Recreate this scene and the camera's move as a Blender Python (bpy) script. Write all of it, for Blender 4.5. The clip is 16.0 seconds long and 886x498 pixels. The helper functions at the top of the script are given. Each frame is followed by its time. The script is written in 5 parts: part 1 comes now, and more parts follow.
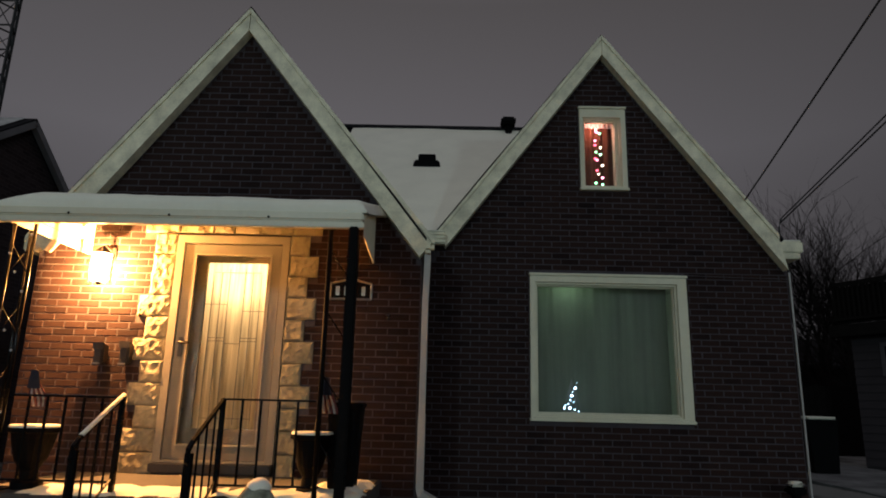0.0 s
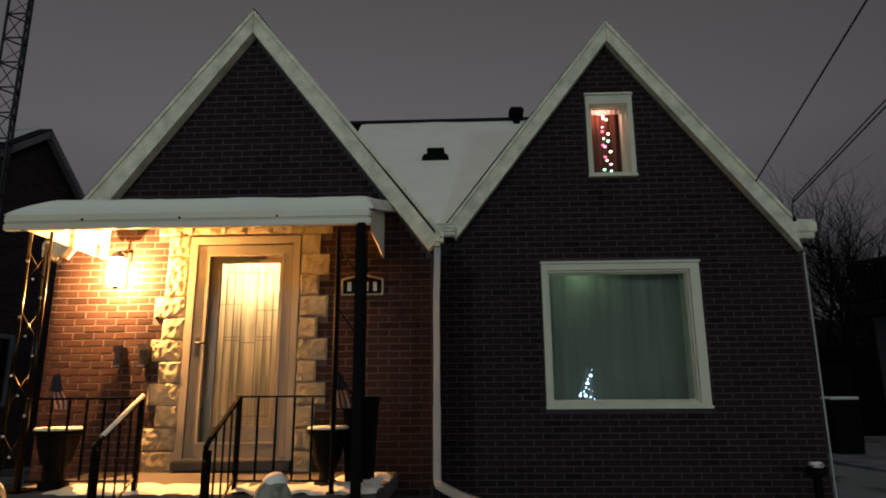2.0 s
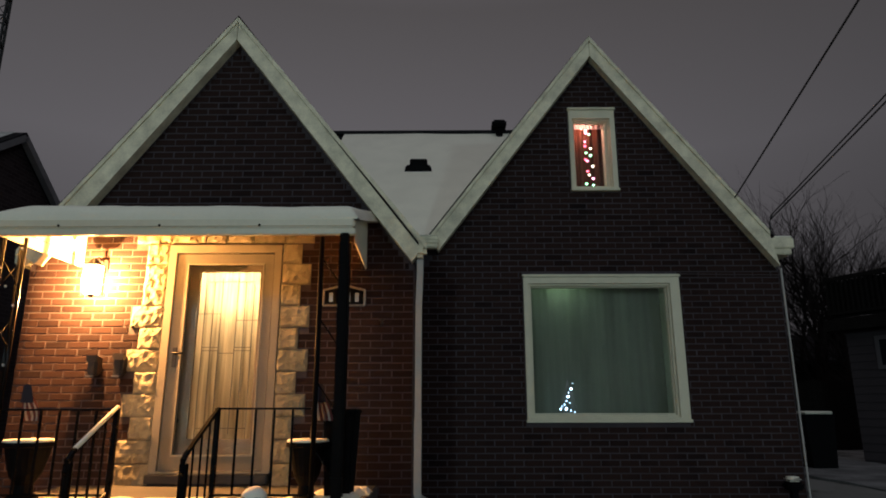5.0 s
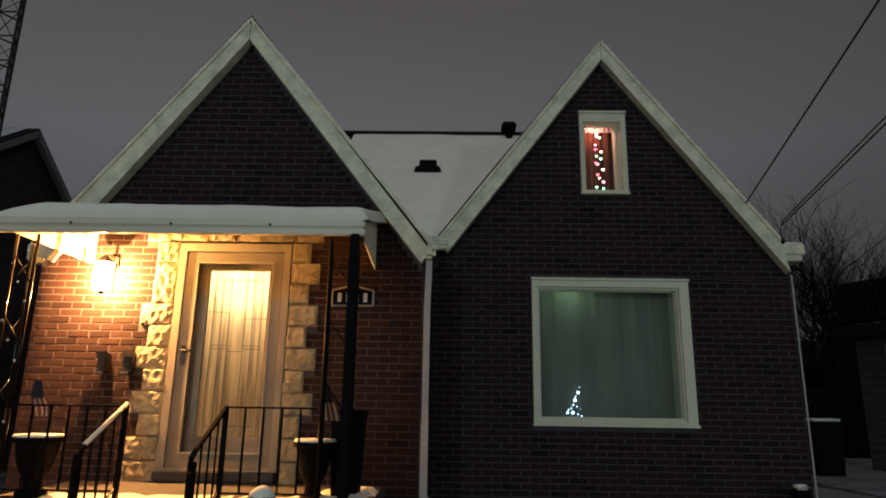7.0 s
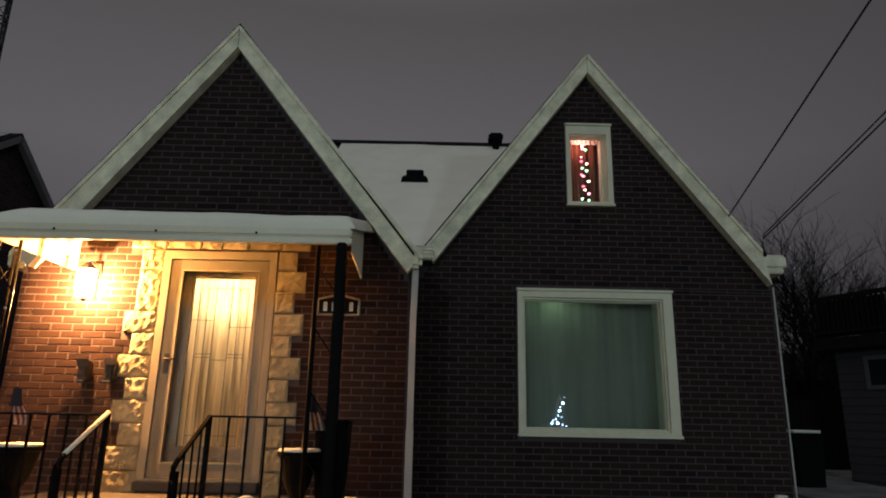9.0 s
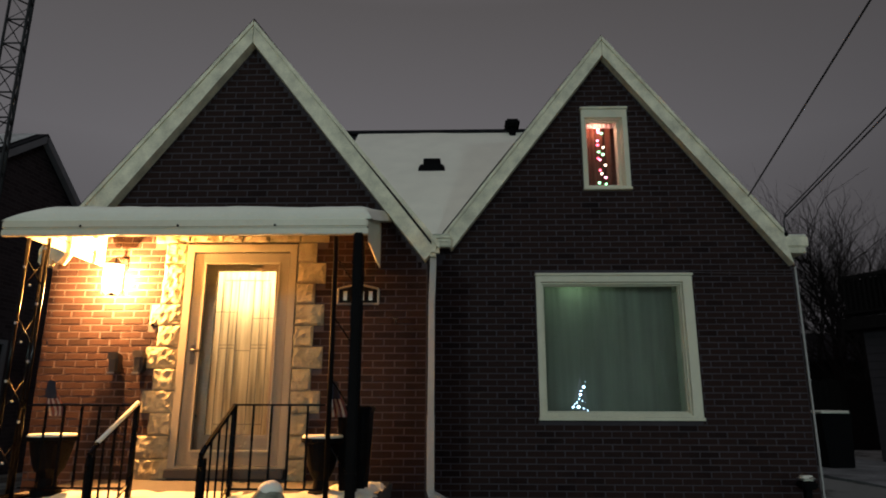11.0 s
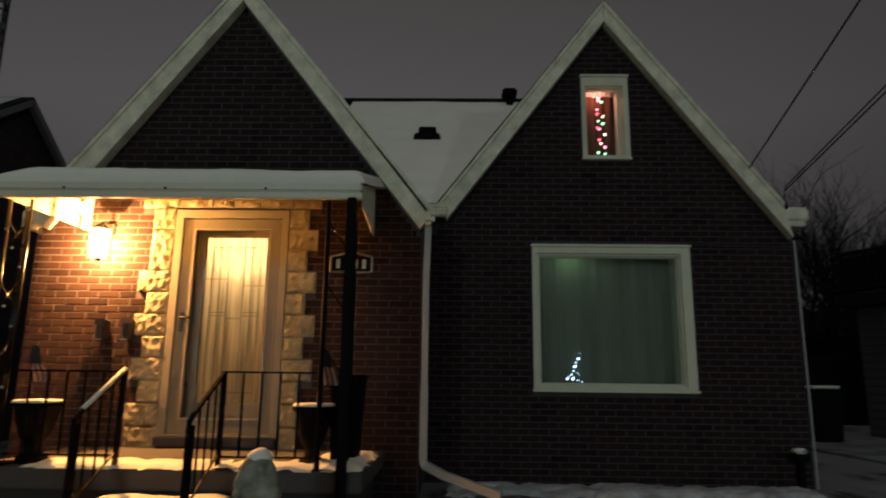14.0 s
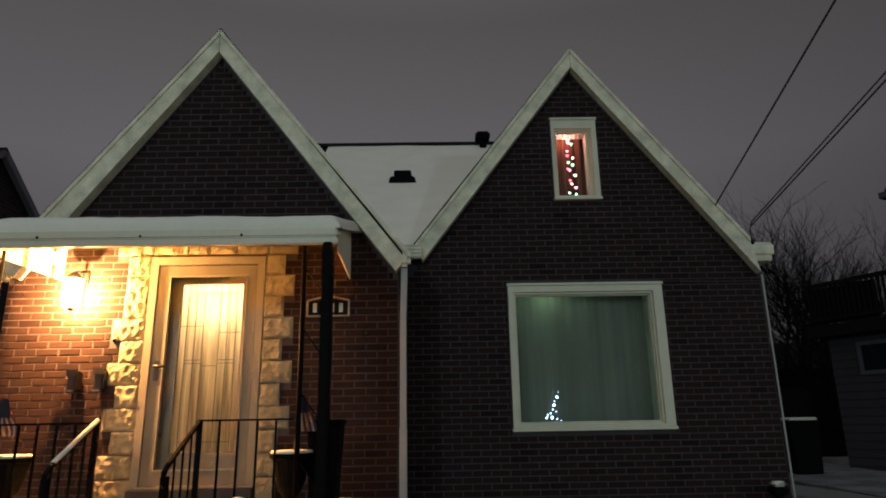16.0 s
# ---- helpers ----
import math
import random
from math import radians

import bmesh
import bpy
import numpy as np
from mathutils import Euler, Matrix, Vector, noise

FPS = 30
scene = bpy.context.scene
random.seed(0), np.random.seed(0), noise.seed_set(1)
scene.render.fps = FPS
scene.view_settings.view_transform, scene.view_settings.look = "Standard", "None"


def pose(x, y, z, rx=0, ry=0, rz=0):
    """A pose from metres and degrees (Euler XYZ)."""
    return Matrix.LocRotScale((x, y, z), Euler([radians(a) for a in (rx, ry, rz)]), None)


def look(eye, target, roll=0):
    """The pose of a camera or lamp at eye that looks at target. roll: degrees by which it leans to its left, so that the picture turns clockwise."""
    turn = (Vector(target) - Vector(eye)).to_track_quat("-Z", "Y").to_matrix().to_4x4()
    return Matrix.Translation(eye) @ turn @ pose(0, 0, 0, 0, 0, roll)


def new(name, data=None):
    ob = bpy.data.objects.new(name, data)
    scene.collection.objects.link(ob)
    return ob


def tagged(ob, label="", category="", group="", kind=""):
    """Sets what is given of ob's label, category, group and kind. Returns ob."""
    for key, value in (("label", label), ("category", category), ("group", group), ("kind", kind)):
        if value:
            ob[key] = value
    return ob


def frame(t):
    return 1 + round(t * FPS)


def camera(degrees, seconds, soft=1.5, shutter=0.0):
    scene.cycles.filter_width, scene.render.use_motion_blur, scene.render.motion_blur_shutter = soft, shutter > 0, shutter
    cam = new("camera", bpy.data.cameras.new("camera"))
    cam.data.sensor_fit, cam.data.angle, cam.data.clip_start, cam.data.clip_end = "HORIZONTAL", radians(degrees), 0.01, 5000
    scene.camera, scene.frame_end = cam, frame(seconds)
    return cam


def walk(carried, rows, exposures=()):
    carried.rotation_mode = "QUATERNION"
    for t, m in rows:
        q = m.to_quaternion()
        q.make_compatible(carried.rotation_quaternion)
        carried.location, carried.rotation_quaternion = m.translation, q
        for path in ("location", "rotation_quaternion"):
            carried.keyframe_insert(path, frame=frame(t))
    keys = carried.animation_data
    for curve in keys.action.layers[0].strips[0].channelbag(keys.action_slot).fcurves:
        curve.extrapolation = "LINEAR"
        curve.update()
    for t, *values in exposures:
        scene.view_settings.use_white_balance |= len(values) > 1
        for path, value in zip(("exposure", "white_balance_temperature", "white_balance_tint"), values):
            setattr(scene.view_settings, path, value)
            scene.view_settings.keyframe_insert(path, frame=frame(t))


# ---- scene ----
cam = camera(69.3, 16.0, soft=1.85, shutter=0.3)
PATH = [
    (0, (0.075, -0.046, 1.551), (0.047, 1.899, 2.014), 1.4),
    (0.5, (0.087, -0.05, 1.551), (0.087, 1.901, 1.992), 1.7),
    (1, (0.122, -0.059, 1.542), (0.138, 1.893, 1.978), 1.9),
    (1.5, (0.159, -0.092, 1.53), (0.133, 1.857, 1.977), 0.4),
    (2, (0.146, -0.07, 1.537), (0.066, 1.879, 1.98), -0.4),
    (2.5, (0.146, -0.05, 1.535), (-0.021, 1.901, 1.941), -0.7),
    (3, (0.122, -0.065, 1.543), (-0.011, 1.887, 1.955), 1.0),
    (3.5, (0.138, -0.07, 1.552), (0.074, 1.874, 2.017), 0.6),
    (4, (0.121, -0.067, 1.547), (0.074, 1.877, 2.016), 0.2),
    (4.5, (0.113, -0.053, 1.544), (0.095, 1.889, 2.02), -0.2),
    (7, (0.086, -0.057, 1.56), (0.05, 1.885, 2.037), 0.9),
    (7.5, (0.09, -0.061, 1.545), (0.052, 1.88, 2.025), 1.8),
    (8, (0.117, -0.076, 1.54), (0.057, 1.862, 2.033), 1.8),
    (8.5, (0.086, -0.066, 1.554), (0.046, 1.873, 2.044), 2.5),
    (9, (0.079, -0.07, 1.554), (0.087, 1.864, 2.062), 1.1),
    (9.2, (0.078, -0.056, 1.555), (0.132, 1.876, 2.071), 1.3),
    (11.3, (0.131, -0.121, 1.529), (0.003, 1.819, 1.998), -0.5),
    (11.5, (0.118, -0.088, 1.518), (-0.13, 1.839, 1.992), -1.1),
    (12, (0.103, -0.024, 1.518), (-0.577, 1.812, 1.925), -1.5),
    (12.5, (0.063, 0.028, 1.498), (-0.827, 1.784, 1.848), -1.7),
    (13, (0.069, 0.009, 1.492), (-0.72, 1.815, 1.831), -1.7),
    (13.5, (0.1, 0.031, 1.506), (-0.346, 1.951, 1.842), -1.0),
    (14, (0.108, 0.017, 1.509), (0.068, 1.978, 1.903), 0.7),
    (14.5, (0.104, -0.009, 1.51), (0.221, 1.931, 1.983), 1.2),
    (15, (0.119, -0.035, 1.509), (0.254, 1.899, 2.002), 1.1),
    (15.5, (0.134, -0.064, 1.508), (0.229, 1.871, 2.005), -0.2),
    (16, (0.135, -0.05, 1.501), (0.162, 1.882, 2.019), -1.0),
]
walk(cam, [(t, look(eye, target, roll)) for t, eye, target, roll in PATH],
     exposures=[(0, -0.03, 6100, 14), (9.5, -0.03, 6100, 14), (11.3, 0.2, 6150, 12), (11.6, 0.1, 6150, 12), (12.0, -0.40, 6200, 12), (12.5, -1.08, 6100, 14), (13.0, -1.22, 5750, 20),
                (13.5, -1.45, 5800, 19), (13.8, -1.0, 6300, 12), (14.1, -0.4, 6300, 11), (14.5, -0.03, 6150, 12), (16, 0.05, 6150, 13)])

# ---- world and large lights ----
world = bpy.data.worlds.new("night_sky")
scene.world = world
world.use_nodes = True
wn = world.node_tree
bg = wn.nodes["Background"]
wco = wn.nodes.new("ShaderNodeTexCoord")
wsep = wn.nodes.new("ShaderNodeSeparateXYZ")
wramp = wn.nodes.new("ShaderNodeValToRGB")
wn.links.new(wco.outputs["Generated"], wsep.inputs[0])
wn.links.new(wsep.outputs["Z"], wramp.inputs[0])
wn.links.new(wramp.outputs[0], bg.inputs[0])
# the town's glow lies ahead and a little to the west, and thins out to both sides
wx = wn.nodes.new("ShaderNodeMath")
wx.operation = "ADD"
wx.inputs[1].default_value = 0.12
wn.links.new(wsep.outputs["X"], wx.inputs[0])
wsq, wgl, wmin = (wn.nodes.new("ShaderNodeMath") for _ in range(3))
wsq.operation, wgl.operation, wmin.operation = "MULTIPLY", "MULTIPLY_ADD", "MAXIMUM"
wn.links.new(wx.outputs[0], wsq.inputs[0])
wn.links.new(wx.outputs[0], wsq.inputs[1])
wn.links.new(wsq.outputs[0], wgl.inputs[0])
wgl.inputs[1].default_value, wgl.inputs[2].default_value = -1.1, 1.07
# and it is raised at the back as added fill for the front walls
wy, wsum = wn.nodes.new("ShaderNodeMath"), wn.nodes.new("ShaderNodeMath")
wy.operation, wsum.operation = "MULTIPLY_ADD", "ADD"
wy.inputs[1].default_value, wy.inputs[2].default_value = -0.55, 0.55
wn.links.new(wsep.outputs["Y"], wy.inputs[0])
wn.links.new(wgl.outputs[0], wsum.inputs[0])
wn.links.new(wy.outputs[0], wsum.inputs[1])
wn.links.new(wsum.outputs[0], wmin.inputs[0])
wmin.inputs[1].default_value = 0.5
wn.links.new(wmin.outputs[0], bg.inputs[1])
el = wramp.color_ramp.elements
el[0].color, el[1].color = (0.062, 0.057, 0.057, 1), (0.140, 0.128, 0.138, 1)
for at, tone in ((0.36, (0.112, 0.104, 0.104, 1)), (0.56, (0.074, 0.067, 0.064, 1)), (0.72, (0.098, 0.090, 0.094, 1))):
    el.new(at).color = tone


def lamp(name, kind, loc, energy, color, size=0.1):
    d = bpy.data.lights.new(name, kind)
    d.energy, d.color = energy, color
    if kind == "AREA":
        d.size = size
    else:
        d.shadow_soft_size = size
    ob = new(name, d)
    ob.location = loc
    return ob


lamp("street_light", "POINT", (-8.5, -27.0, 8.3), 4500, (0.70, 0.98, 0.96), 1.3)
# second lamp is an added, unseen fill for the neighbour's side wall
lamp("street_light", "POINT", (23.0, -31.0, 8.5), 4200, (0.70, 0.96, 1.0), 1.3)
lamp("porch_bulb", "POINT", (-3.20, 5.786, 2.70), 800, (1.0, 0.43, 0.115), 0.004)
lamp("hall_bulb", "POINT", (-1.97, 6.17, 2.80), 400, (1.0, 0.86, 0.60), 0.03)
lamp("room_bulb", "POINT", (1.42, 7.52, 2.93), 4.1, (0.66, 1.0, 0.62), 0.10)
lamp("attic_bulb", "POINT", (1.76, 7.28, 4.865), 4.2, (1.0, 0.42, 0.30), 0.01)


# ---- materials ----
def material(name, color, rough=0.7, vary=0.25, scale=6.0, bump=0.15, fine=60.0, metal=0.0, island=0.0, hue=None, spec=0.5):
    """Base colour varied at two scales, with fine relief; island adds a spread from piece to piece."""
    m = bpy.data.materials.new(name)
    m.use_nodes = True
    nt = m.node_tree
    b = nt.nodes["Principled BSDF"]
    b.inputs["Roughness"].default_value, b.inputs["Metallic"].default_value = rough, metal
    b.inputs["Specular IOR Level"].default_value = spec
    co = nt.nodes.new("ShaderNodeTexCoord")
    big, small = nt.nodes.new("ShaderNodeTexNoise"), nt.nodes.new("ShaderNodeTexNoise")
    big.inputs["Scale"].default_value, small.inputs["Scale"].default_value = scale, fine
    big.inputs["Detail"].default_value = small.inputs["Detail"].default_value = 4
    for n in (big, small):
        nt.links.new(co.outputs["Object"], n.inputs["Vector"])
    add = nt.nodes.new("ShaderNodeMath")
    add.operation = "MULTIPLY_ADD"
    add.inputs[1].default_value = 0.4
    nt.links.new(small.outputs["Fac"], add.inputs[0])
    nt.links.new(big.outputs["Fac"], add.inputs[2])
    last = add
    if island:
        info, geo = nt.nodes.new("ShaderNodeObjectInfo"), nt.nodes.new("ShaderNodeNewGeometry")
        s1, s2 = nt.nodes.new("ShaderNodeMath"), nt.nodes.new("ShaderNodeMath")
        s1.operation, s2.operation = "ADD", "MULTIPLY_ADD"
        nt.links.new(info.outputs["Random"], s1.inputs[0])
        nt.links.new(geo.outputs["Random Per Island"], s1.inputs[1])
        fr = nt.nodes.new("ShaderNodeMath")
        fr.operation = "FRACT"
        nt.links.new(s1.outputs[0], fr.inputs[0])
        s2.inputs[1].default_value = island
        nt.links.new(fr.outputs[0], s2.inputs[0])
        nt.links.new(add.outputs[0], s2.inputs[2])
        last = s2
    ramp = nt.nodes.new("ShaderNodeValToRGB")
    e = ramp.color_ramp.elements
    e[0].position, e[1].position = 0.35, 1.05 + island
    dark = [c * (1 - vary) for c in color]
    light = [min(1, c * (1 + vary)) for c in (hue or color)]
    e[0].color, e[1].color = (*dark, 1), (*light, 1)
    nt.links.new(last.outputs[0], ramp.inputs[0])
    nt.links.new(ramp.outputs[0], b.inputs["Base Color"])
    if bump:
        bp = nt.nodes.new("ShaderNodeBump")
        bp.inputs["Strength"].default_value, bp.inputs["Distance"].default_value = bump, 0.01
        nt.links.new(add.outputs[0], bp.inputs["Height"])
        nt.links.new(bp.outputs[0], b.inputs["Normal"])
    return m


def glowing(name, color, strength):
    m = bpy.data.materials.new(name)
    m.use_nodes = True
    b = m.node_tree.nodes["Principled BSDF"]
    b.inputs["Base Color"].default_value = (*color, 1)
    b.inputs["Emission Color"].default_value = (*color, 1)
    b.inputs["Emission Strength"].default_value = strength
    return m


def clear_glass(name, rough=0.0, tint=(1, 1, 1)):
    m = bpy.data.materials.new(name)
    m.use_nodes = True
    b = m.node_tree.nodes["Principled BSDF"]
    b.inputs["Base Color"].default_value = (*tint, 1)
    b.inputs["Roughness"].default_value = rough
    b.inputs["Transmission Weight"].default_value = 1.0
    b.inputs["IOR"].default_value = 1.18
    return m


def cloth(name, color, through_share, scale=(30, 30, 2), low=0.62):
    """Thin stuff that lets part of the light through."""
    m = bpy.data.materials.new(name)
    m.use_nodes = True
    nt = m.node_tree
    out = nt.nodes["Material Output"]
    nt.nodes.remove(nt.nodes["Principled BSDF"])
    d, t, mix = nt.nodes.new("ShaderNodeBsdfDiffuse"), nt.nodes.new("ShaderNodeBsdfTranslucent"), nt.nodes.new("ShaderNodeMixShader")
    co, mp, ns, rp = (nt.nodes.new(k) for k in ("ShaderNodeTexCoord", "ShaderNodeMapping", "ShaderNodeTexNoise", "ShaderNodeValToRGB"))
    mp.inputs["Scale"].default_value = scale
    ns.inputs["Scale"].default_value = 1.0
    nt.links.new(co.outputs["Object"], mp.inputs[0])
    nt.links.new(mp.outputs[0], ns.inputs["Vector"])
    nt.links.new(ns.outputs["Fac"], rp.inputs[0])
    rp.color_ramp.elements[0].position, rp.color_ramp.elements[1].position = 0.3, 0.75
    rp.color_ramp.elements[0].color = (*[c * low for c in color], 1)
    rp.color_ramp.elements[1].color = (*color, 1)
    for n in (d, t):
        nt.links.new(rp.outputs[0], n.inputs["Color"])
    mix.inputs[0].default_value = through_share
    nt.links.new(d.outputs[0], mix.inputs[1])
    nt.links.new(t.outputs[0], mix.inputs[2])
    nt.links.new(mix.outputs[0], out.inputs[0])
    return m


def brickwork(name, brick, mortar):
    """Far brick walls: courses 68 mm high."""
    m = material(name, brick, 0.9, spec=0.1)
    nt = m.node_tree
    b = nt.nodes["Principled BSDF"]
    co, mp, bt = (nt.nodes.new(k) for k in ("ShaderNodeTexCoord", "ShaderNodeMapping", "ShaderNodeTexBrick"))
    sep, cmb, ad = (nt.nodes.new(k) for k in ("ShaderNodeSeparateXYZ", "ShaderNodeCombineXYZ", "ShaderNodeMath"))
    nt.links.new(co.outputs["Object"], sep.inputs[0])
    nt.links.new(sep.outputs["X"], ad.inputs[0])
    nt.links.new(sep.outputs["Y"], ad.inputs[1])
    nt.links.new(ad.outputs[0], cmb.inputs["X"])
    nt.links.new(sep.outputs["Z"], cmb.inputs["Y"])
    nt.links.new(cmb.outputs[0], bt.inputs["Vector"])
    bt.inputs["Scale"].default_value = 1.0
    bt.inputs["Brick Width"].default_value, bt.inputs["Row Height"].default_value = 0.2032, 0.0677
    bt.inputs["Mortar Size"].default_value = 0.006
    bt.inputs["Color1"].default_value = (*brick, 1)
    bt.inputs["Color2"].default_value = (*[c * 0.6 for c in brick], 1)
    bt.inputs["Mortar"].default_value = (*mortar, 1)
    nt.links.new(bt.outputs["Color"], b.inputs["Base Color"])
    return m


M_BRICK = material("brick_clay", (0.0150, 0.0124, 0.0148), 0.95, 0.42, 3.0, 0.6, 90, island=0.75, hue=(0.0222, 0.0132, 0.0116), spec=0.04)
M_MORTAR = material("mortar", (0.062, 0.053, 0.058), 0.95, 0.25, 5.0, 0.5, 150, spec=0.15)
M_STONE = material("rock_faced_limestone", (0.235, 0.212, 0.148), 0.95, 0.30, 7.0, 0.8, 45, island=0.25, spec=0.1)
M_TRIM = material("white_painted_wood", (0.71, 0.665, 0.48), 0.6, 0.36, 7.0, 0.2, 60)
M_WINTRIM = material("white_window_paint", (0.66, 0.63, 0.46), 0.5, 0.10, 5.0, 0.08, 70)
M_SHINGLE = material("dark_shingles", (0.016, 0.0155, 0.017), 0.95, 0.4, 20, 0.8, 120, spec=0.1)
M_SNOW = material("snow", (0.88, 0.85, 0.70), 0.75, 0.06, 3.0, 0.25, 35)
# ground snow, set far darker than the roof snow
M_SNOWG = material("dark_grey_snow", (0.155, 0.16, 0.155), 0.85, 0.75, 1.8, 0.9, 16)
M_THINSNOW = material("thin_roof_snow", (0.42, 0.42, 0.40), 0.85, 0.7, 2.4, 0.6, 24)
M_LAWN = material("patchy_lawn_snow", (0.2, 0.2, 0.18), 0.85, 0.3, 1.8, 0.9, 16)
lt = M_LAWN.node_tree
lco, lmp, lns, lrp = (lt.nodes.new(k) for k in ("ShaderNodeTexCoord", "ShaderNodeMapping", "ShaderNodeTexNoise", "ShaderNodeValToRGB"))
lmp.inputs["Rotation"].default_value, lmp.inputs["Scale"].default_value = (0, 0, 0.25), (1.0, 0.55, 1.0)
lns.inputs["Scale"].default_value, lns.inputs["Detail"].default_value, lns.inputs["Roughness"].default_value = 1.5, 8, 0.68
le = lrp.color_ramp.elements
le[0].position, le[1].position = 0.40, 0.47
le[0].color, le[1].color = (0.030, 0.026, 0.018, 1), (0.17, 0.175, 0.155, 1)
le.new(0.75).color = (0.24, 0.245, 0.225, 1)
lt.links.new(lco.outputs["Object"], lmp.inputs[0])
lt.links.new(lmp.outputs[0], lns.inputs["Vector"])
lt.links.new(lns.outputs["Fac"], lrp.inputs[0])
lt.links.new(lrp.outputs[0], lt.nodes["Principled BSDF"].inputs["Base Color"])
M_IRONFLAT = material("worn_black_iron", (0.0040, 0.0036, 0.0036), 0.6, 0.4, 9, 0.15, 120, spec=0.05)
M_IRON = material("black_wrought_iron", (0.0040, 0.0036, 0.0036), 0.16, 0.3, 12, 0.0, 120, spec=0.13)
# darkened below the slab's tone: shade low on the porch is in the colour
M_CONC = material("old_shaded_concrete", (0.030, 0.029, 0.028), 0.9, 0.3, 3.0, 0.5, 60)
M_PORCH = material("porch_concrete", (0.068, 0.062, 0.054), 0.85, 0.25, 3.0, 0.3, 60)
M_ALU = material("white_awning_enamel", (0.67, 0.62, 0.46), 0.4, 0.10, 3.0, 0.05, 30)
M_DOORFRAME = material("beige_storm_door", (0.125, 0.115, 0.088), 0.45, 0.08, 4.0, 0.05, 40)
M_CASING = material("beige_door_casing", (0.20, 0.185, 0.14), 0.5, 0.08, 4.0, 0.05, 40)
M_DOORWOOD = material("tan_entry_door", (0.11, 0.082, 0.046), 0.5, 0.15, 3.0, 0.08, 30)
M_LEAD = material("lead_came", (0.12, 0.10, 0.07), 0.4, 0.2, 20, 0.1, 80, metal=0.6)
M_BRASS = material("aged_brass", (0.05, 0.045, 0.038), 0.35, 0.2, 20, 0.1, 80, metal=1.0)
M_DARK = material("dark_plastic", (0.0035, 0.0035, 0.0038), 0.7, 0.3, 8, 0.15, 60, spec=0.06)
M_BOX = material("dark_painted_metal", (0.010, 0.008, 0.007), 0.5, 0.3, 10, 0.1, 70)
M_GALV = material("galvanised_steel", (0.028, 0.028, 0.028), 0.7, 0.3, 12, 0.1, 60, spec=0.2)
M_SILVER = material("silver_frame", (0.20, 0.20, 0.19), 0.35, 0.15, 20, 0.05, 80, metal=0.6)
M_STATUE = material("weathered_cast_stone", (0.175, 0.180, 0.115), 0.95, 0.72, 11.0, 1.0, 32, hue=(0.25, 0.25, 0.185))
M_SPOUT = material("beige_downspout", (0.36, 0.34, 0.31), 0.5, 0.12, 4, 0.06, 40)
M_NBRICK = brickwork("neighbour_brick", (0.060, 0.044, 0.045), (0.074, 0.057, 0.058))
M_NTRIM = material("dull_white_trim", (0.185, 0.18, 0.185), 0.6, 0.2, 4, 0.1, 50)
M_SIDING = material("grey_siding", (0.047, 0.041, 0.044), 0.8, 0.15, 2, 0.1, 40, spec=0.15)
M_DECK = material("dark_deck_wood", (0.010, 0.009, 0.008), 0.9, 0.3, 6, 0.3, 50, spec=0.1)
M_BARK = material("bare_bark", (0.018, 0.015, 0.014), 0.95, 0.3, 8, 0.5, 40, spec=0.1)
M_CABLECLIP = material("dull_grey_cable", (0.075, 0.066, 0.070), 0.8, 0.3, 9, 0.1, 60, spec=0.1)
M_WIRE = material("cable_rubber", (0.02, 0.02, 0.02), 0.7, 0.2, 8, 0.0)
M_GLASS = clear_glass("window_glass")
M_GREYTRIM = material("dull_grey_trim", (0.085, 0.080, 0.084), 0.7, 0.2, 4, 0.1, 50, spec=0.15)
M_DARKGLASS = material("dark_window_pane", (0.012, 0.013, 0.016), 0.08, 0.2, 3, 0.0)
M_FROST = cloth("frosted_leaded_glass", (0.60, 0.50, 0.345), 0.86, (38, 38, 1.3), 0.45)
M_CURTAIN = cloth("pale_green_curtain", (0.162, 0.180, 0.140), 0.5, (14, 14, 0.5), 0.8)
M_REDCURTAIN = cloth("dark_red_curtain", (0.19, 0.085, 0.055), 0.35, (20, 20, 1.0))
M_BLIND = cloth("pale_valance", (0.8, 0.7, 0.66), 0.6, (20, 2, 20))
M_WALLIN = material("plain_plaster", (0.62, 0.62, 0.58), 0.9, 0.08, 3, 0.05, 40)
M_HALLIN = material("brown_hall_paint", (0.17, 0.12, 0.075), 0.9, 0.08, 3, 0.05, 40)
M_LAMPGLASS = glowing("lit_lantern_glass", (1.0, 0.72, 0.36), 13.0)
M_HEDGE = material("dark_edging", (0.05, 0.045, 0.035), 0.95, 0.4, 4, 0.6, 30)
M_BULB = material("clear_bulb", (0.42, 0.43, 0.45), 0.05, 0.05, 20, 0.0)
M_FLAGRED = material("flag_red", (0.09, 0.016, 0.016), 0.8, 0.15, 8, 0.05, 50)
M_FLAGWHITE = material("flag_white", (0.34, 0.31, 0.28), 0.8, 0.1, 8, 0.05, 50)
M_FLAGBLUE = material("flag_blue", (0.010, 0.011, 0.022), 0.8, 0.15, 8, 0.05, 50)


# ---- mesh helpers ----
def box(bm, x0, x1, y0, y1, z0, z1, bevel=0.0):
    v = [bm.verts.new((x, y, z)) for x in (x0, x1) for y in (y0, y1) for z in (z0, z1)]
    fs = [bm.faces.new([v[i] for i in f]) for f in ((0, 1, 3, 2), (4, 6, 7, 5), (0, 4, 5, 1), (2, 3, 7, 6), (0, 2, 6, 4), (1, 5, 7, 3))]
    if bevel:
        es = list({e for f in fs for e in f.edges})
        bmesh.ops.bevel(bm, geom=es, offset=bevel, segments=2, affect="EDGES")
    return bm


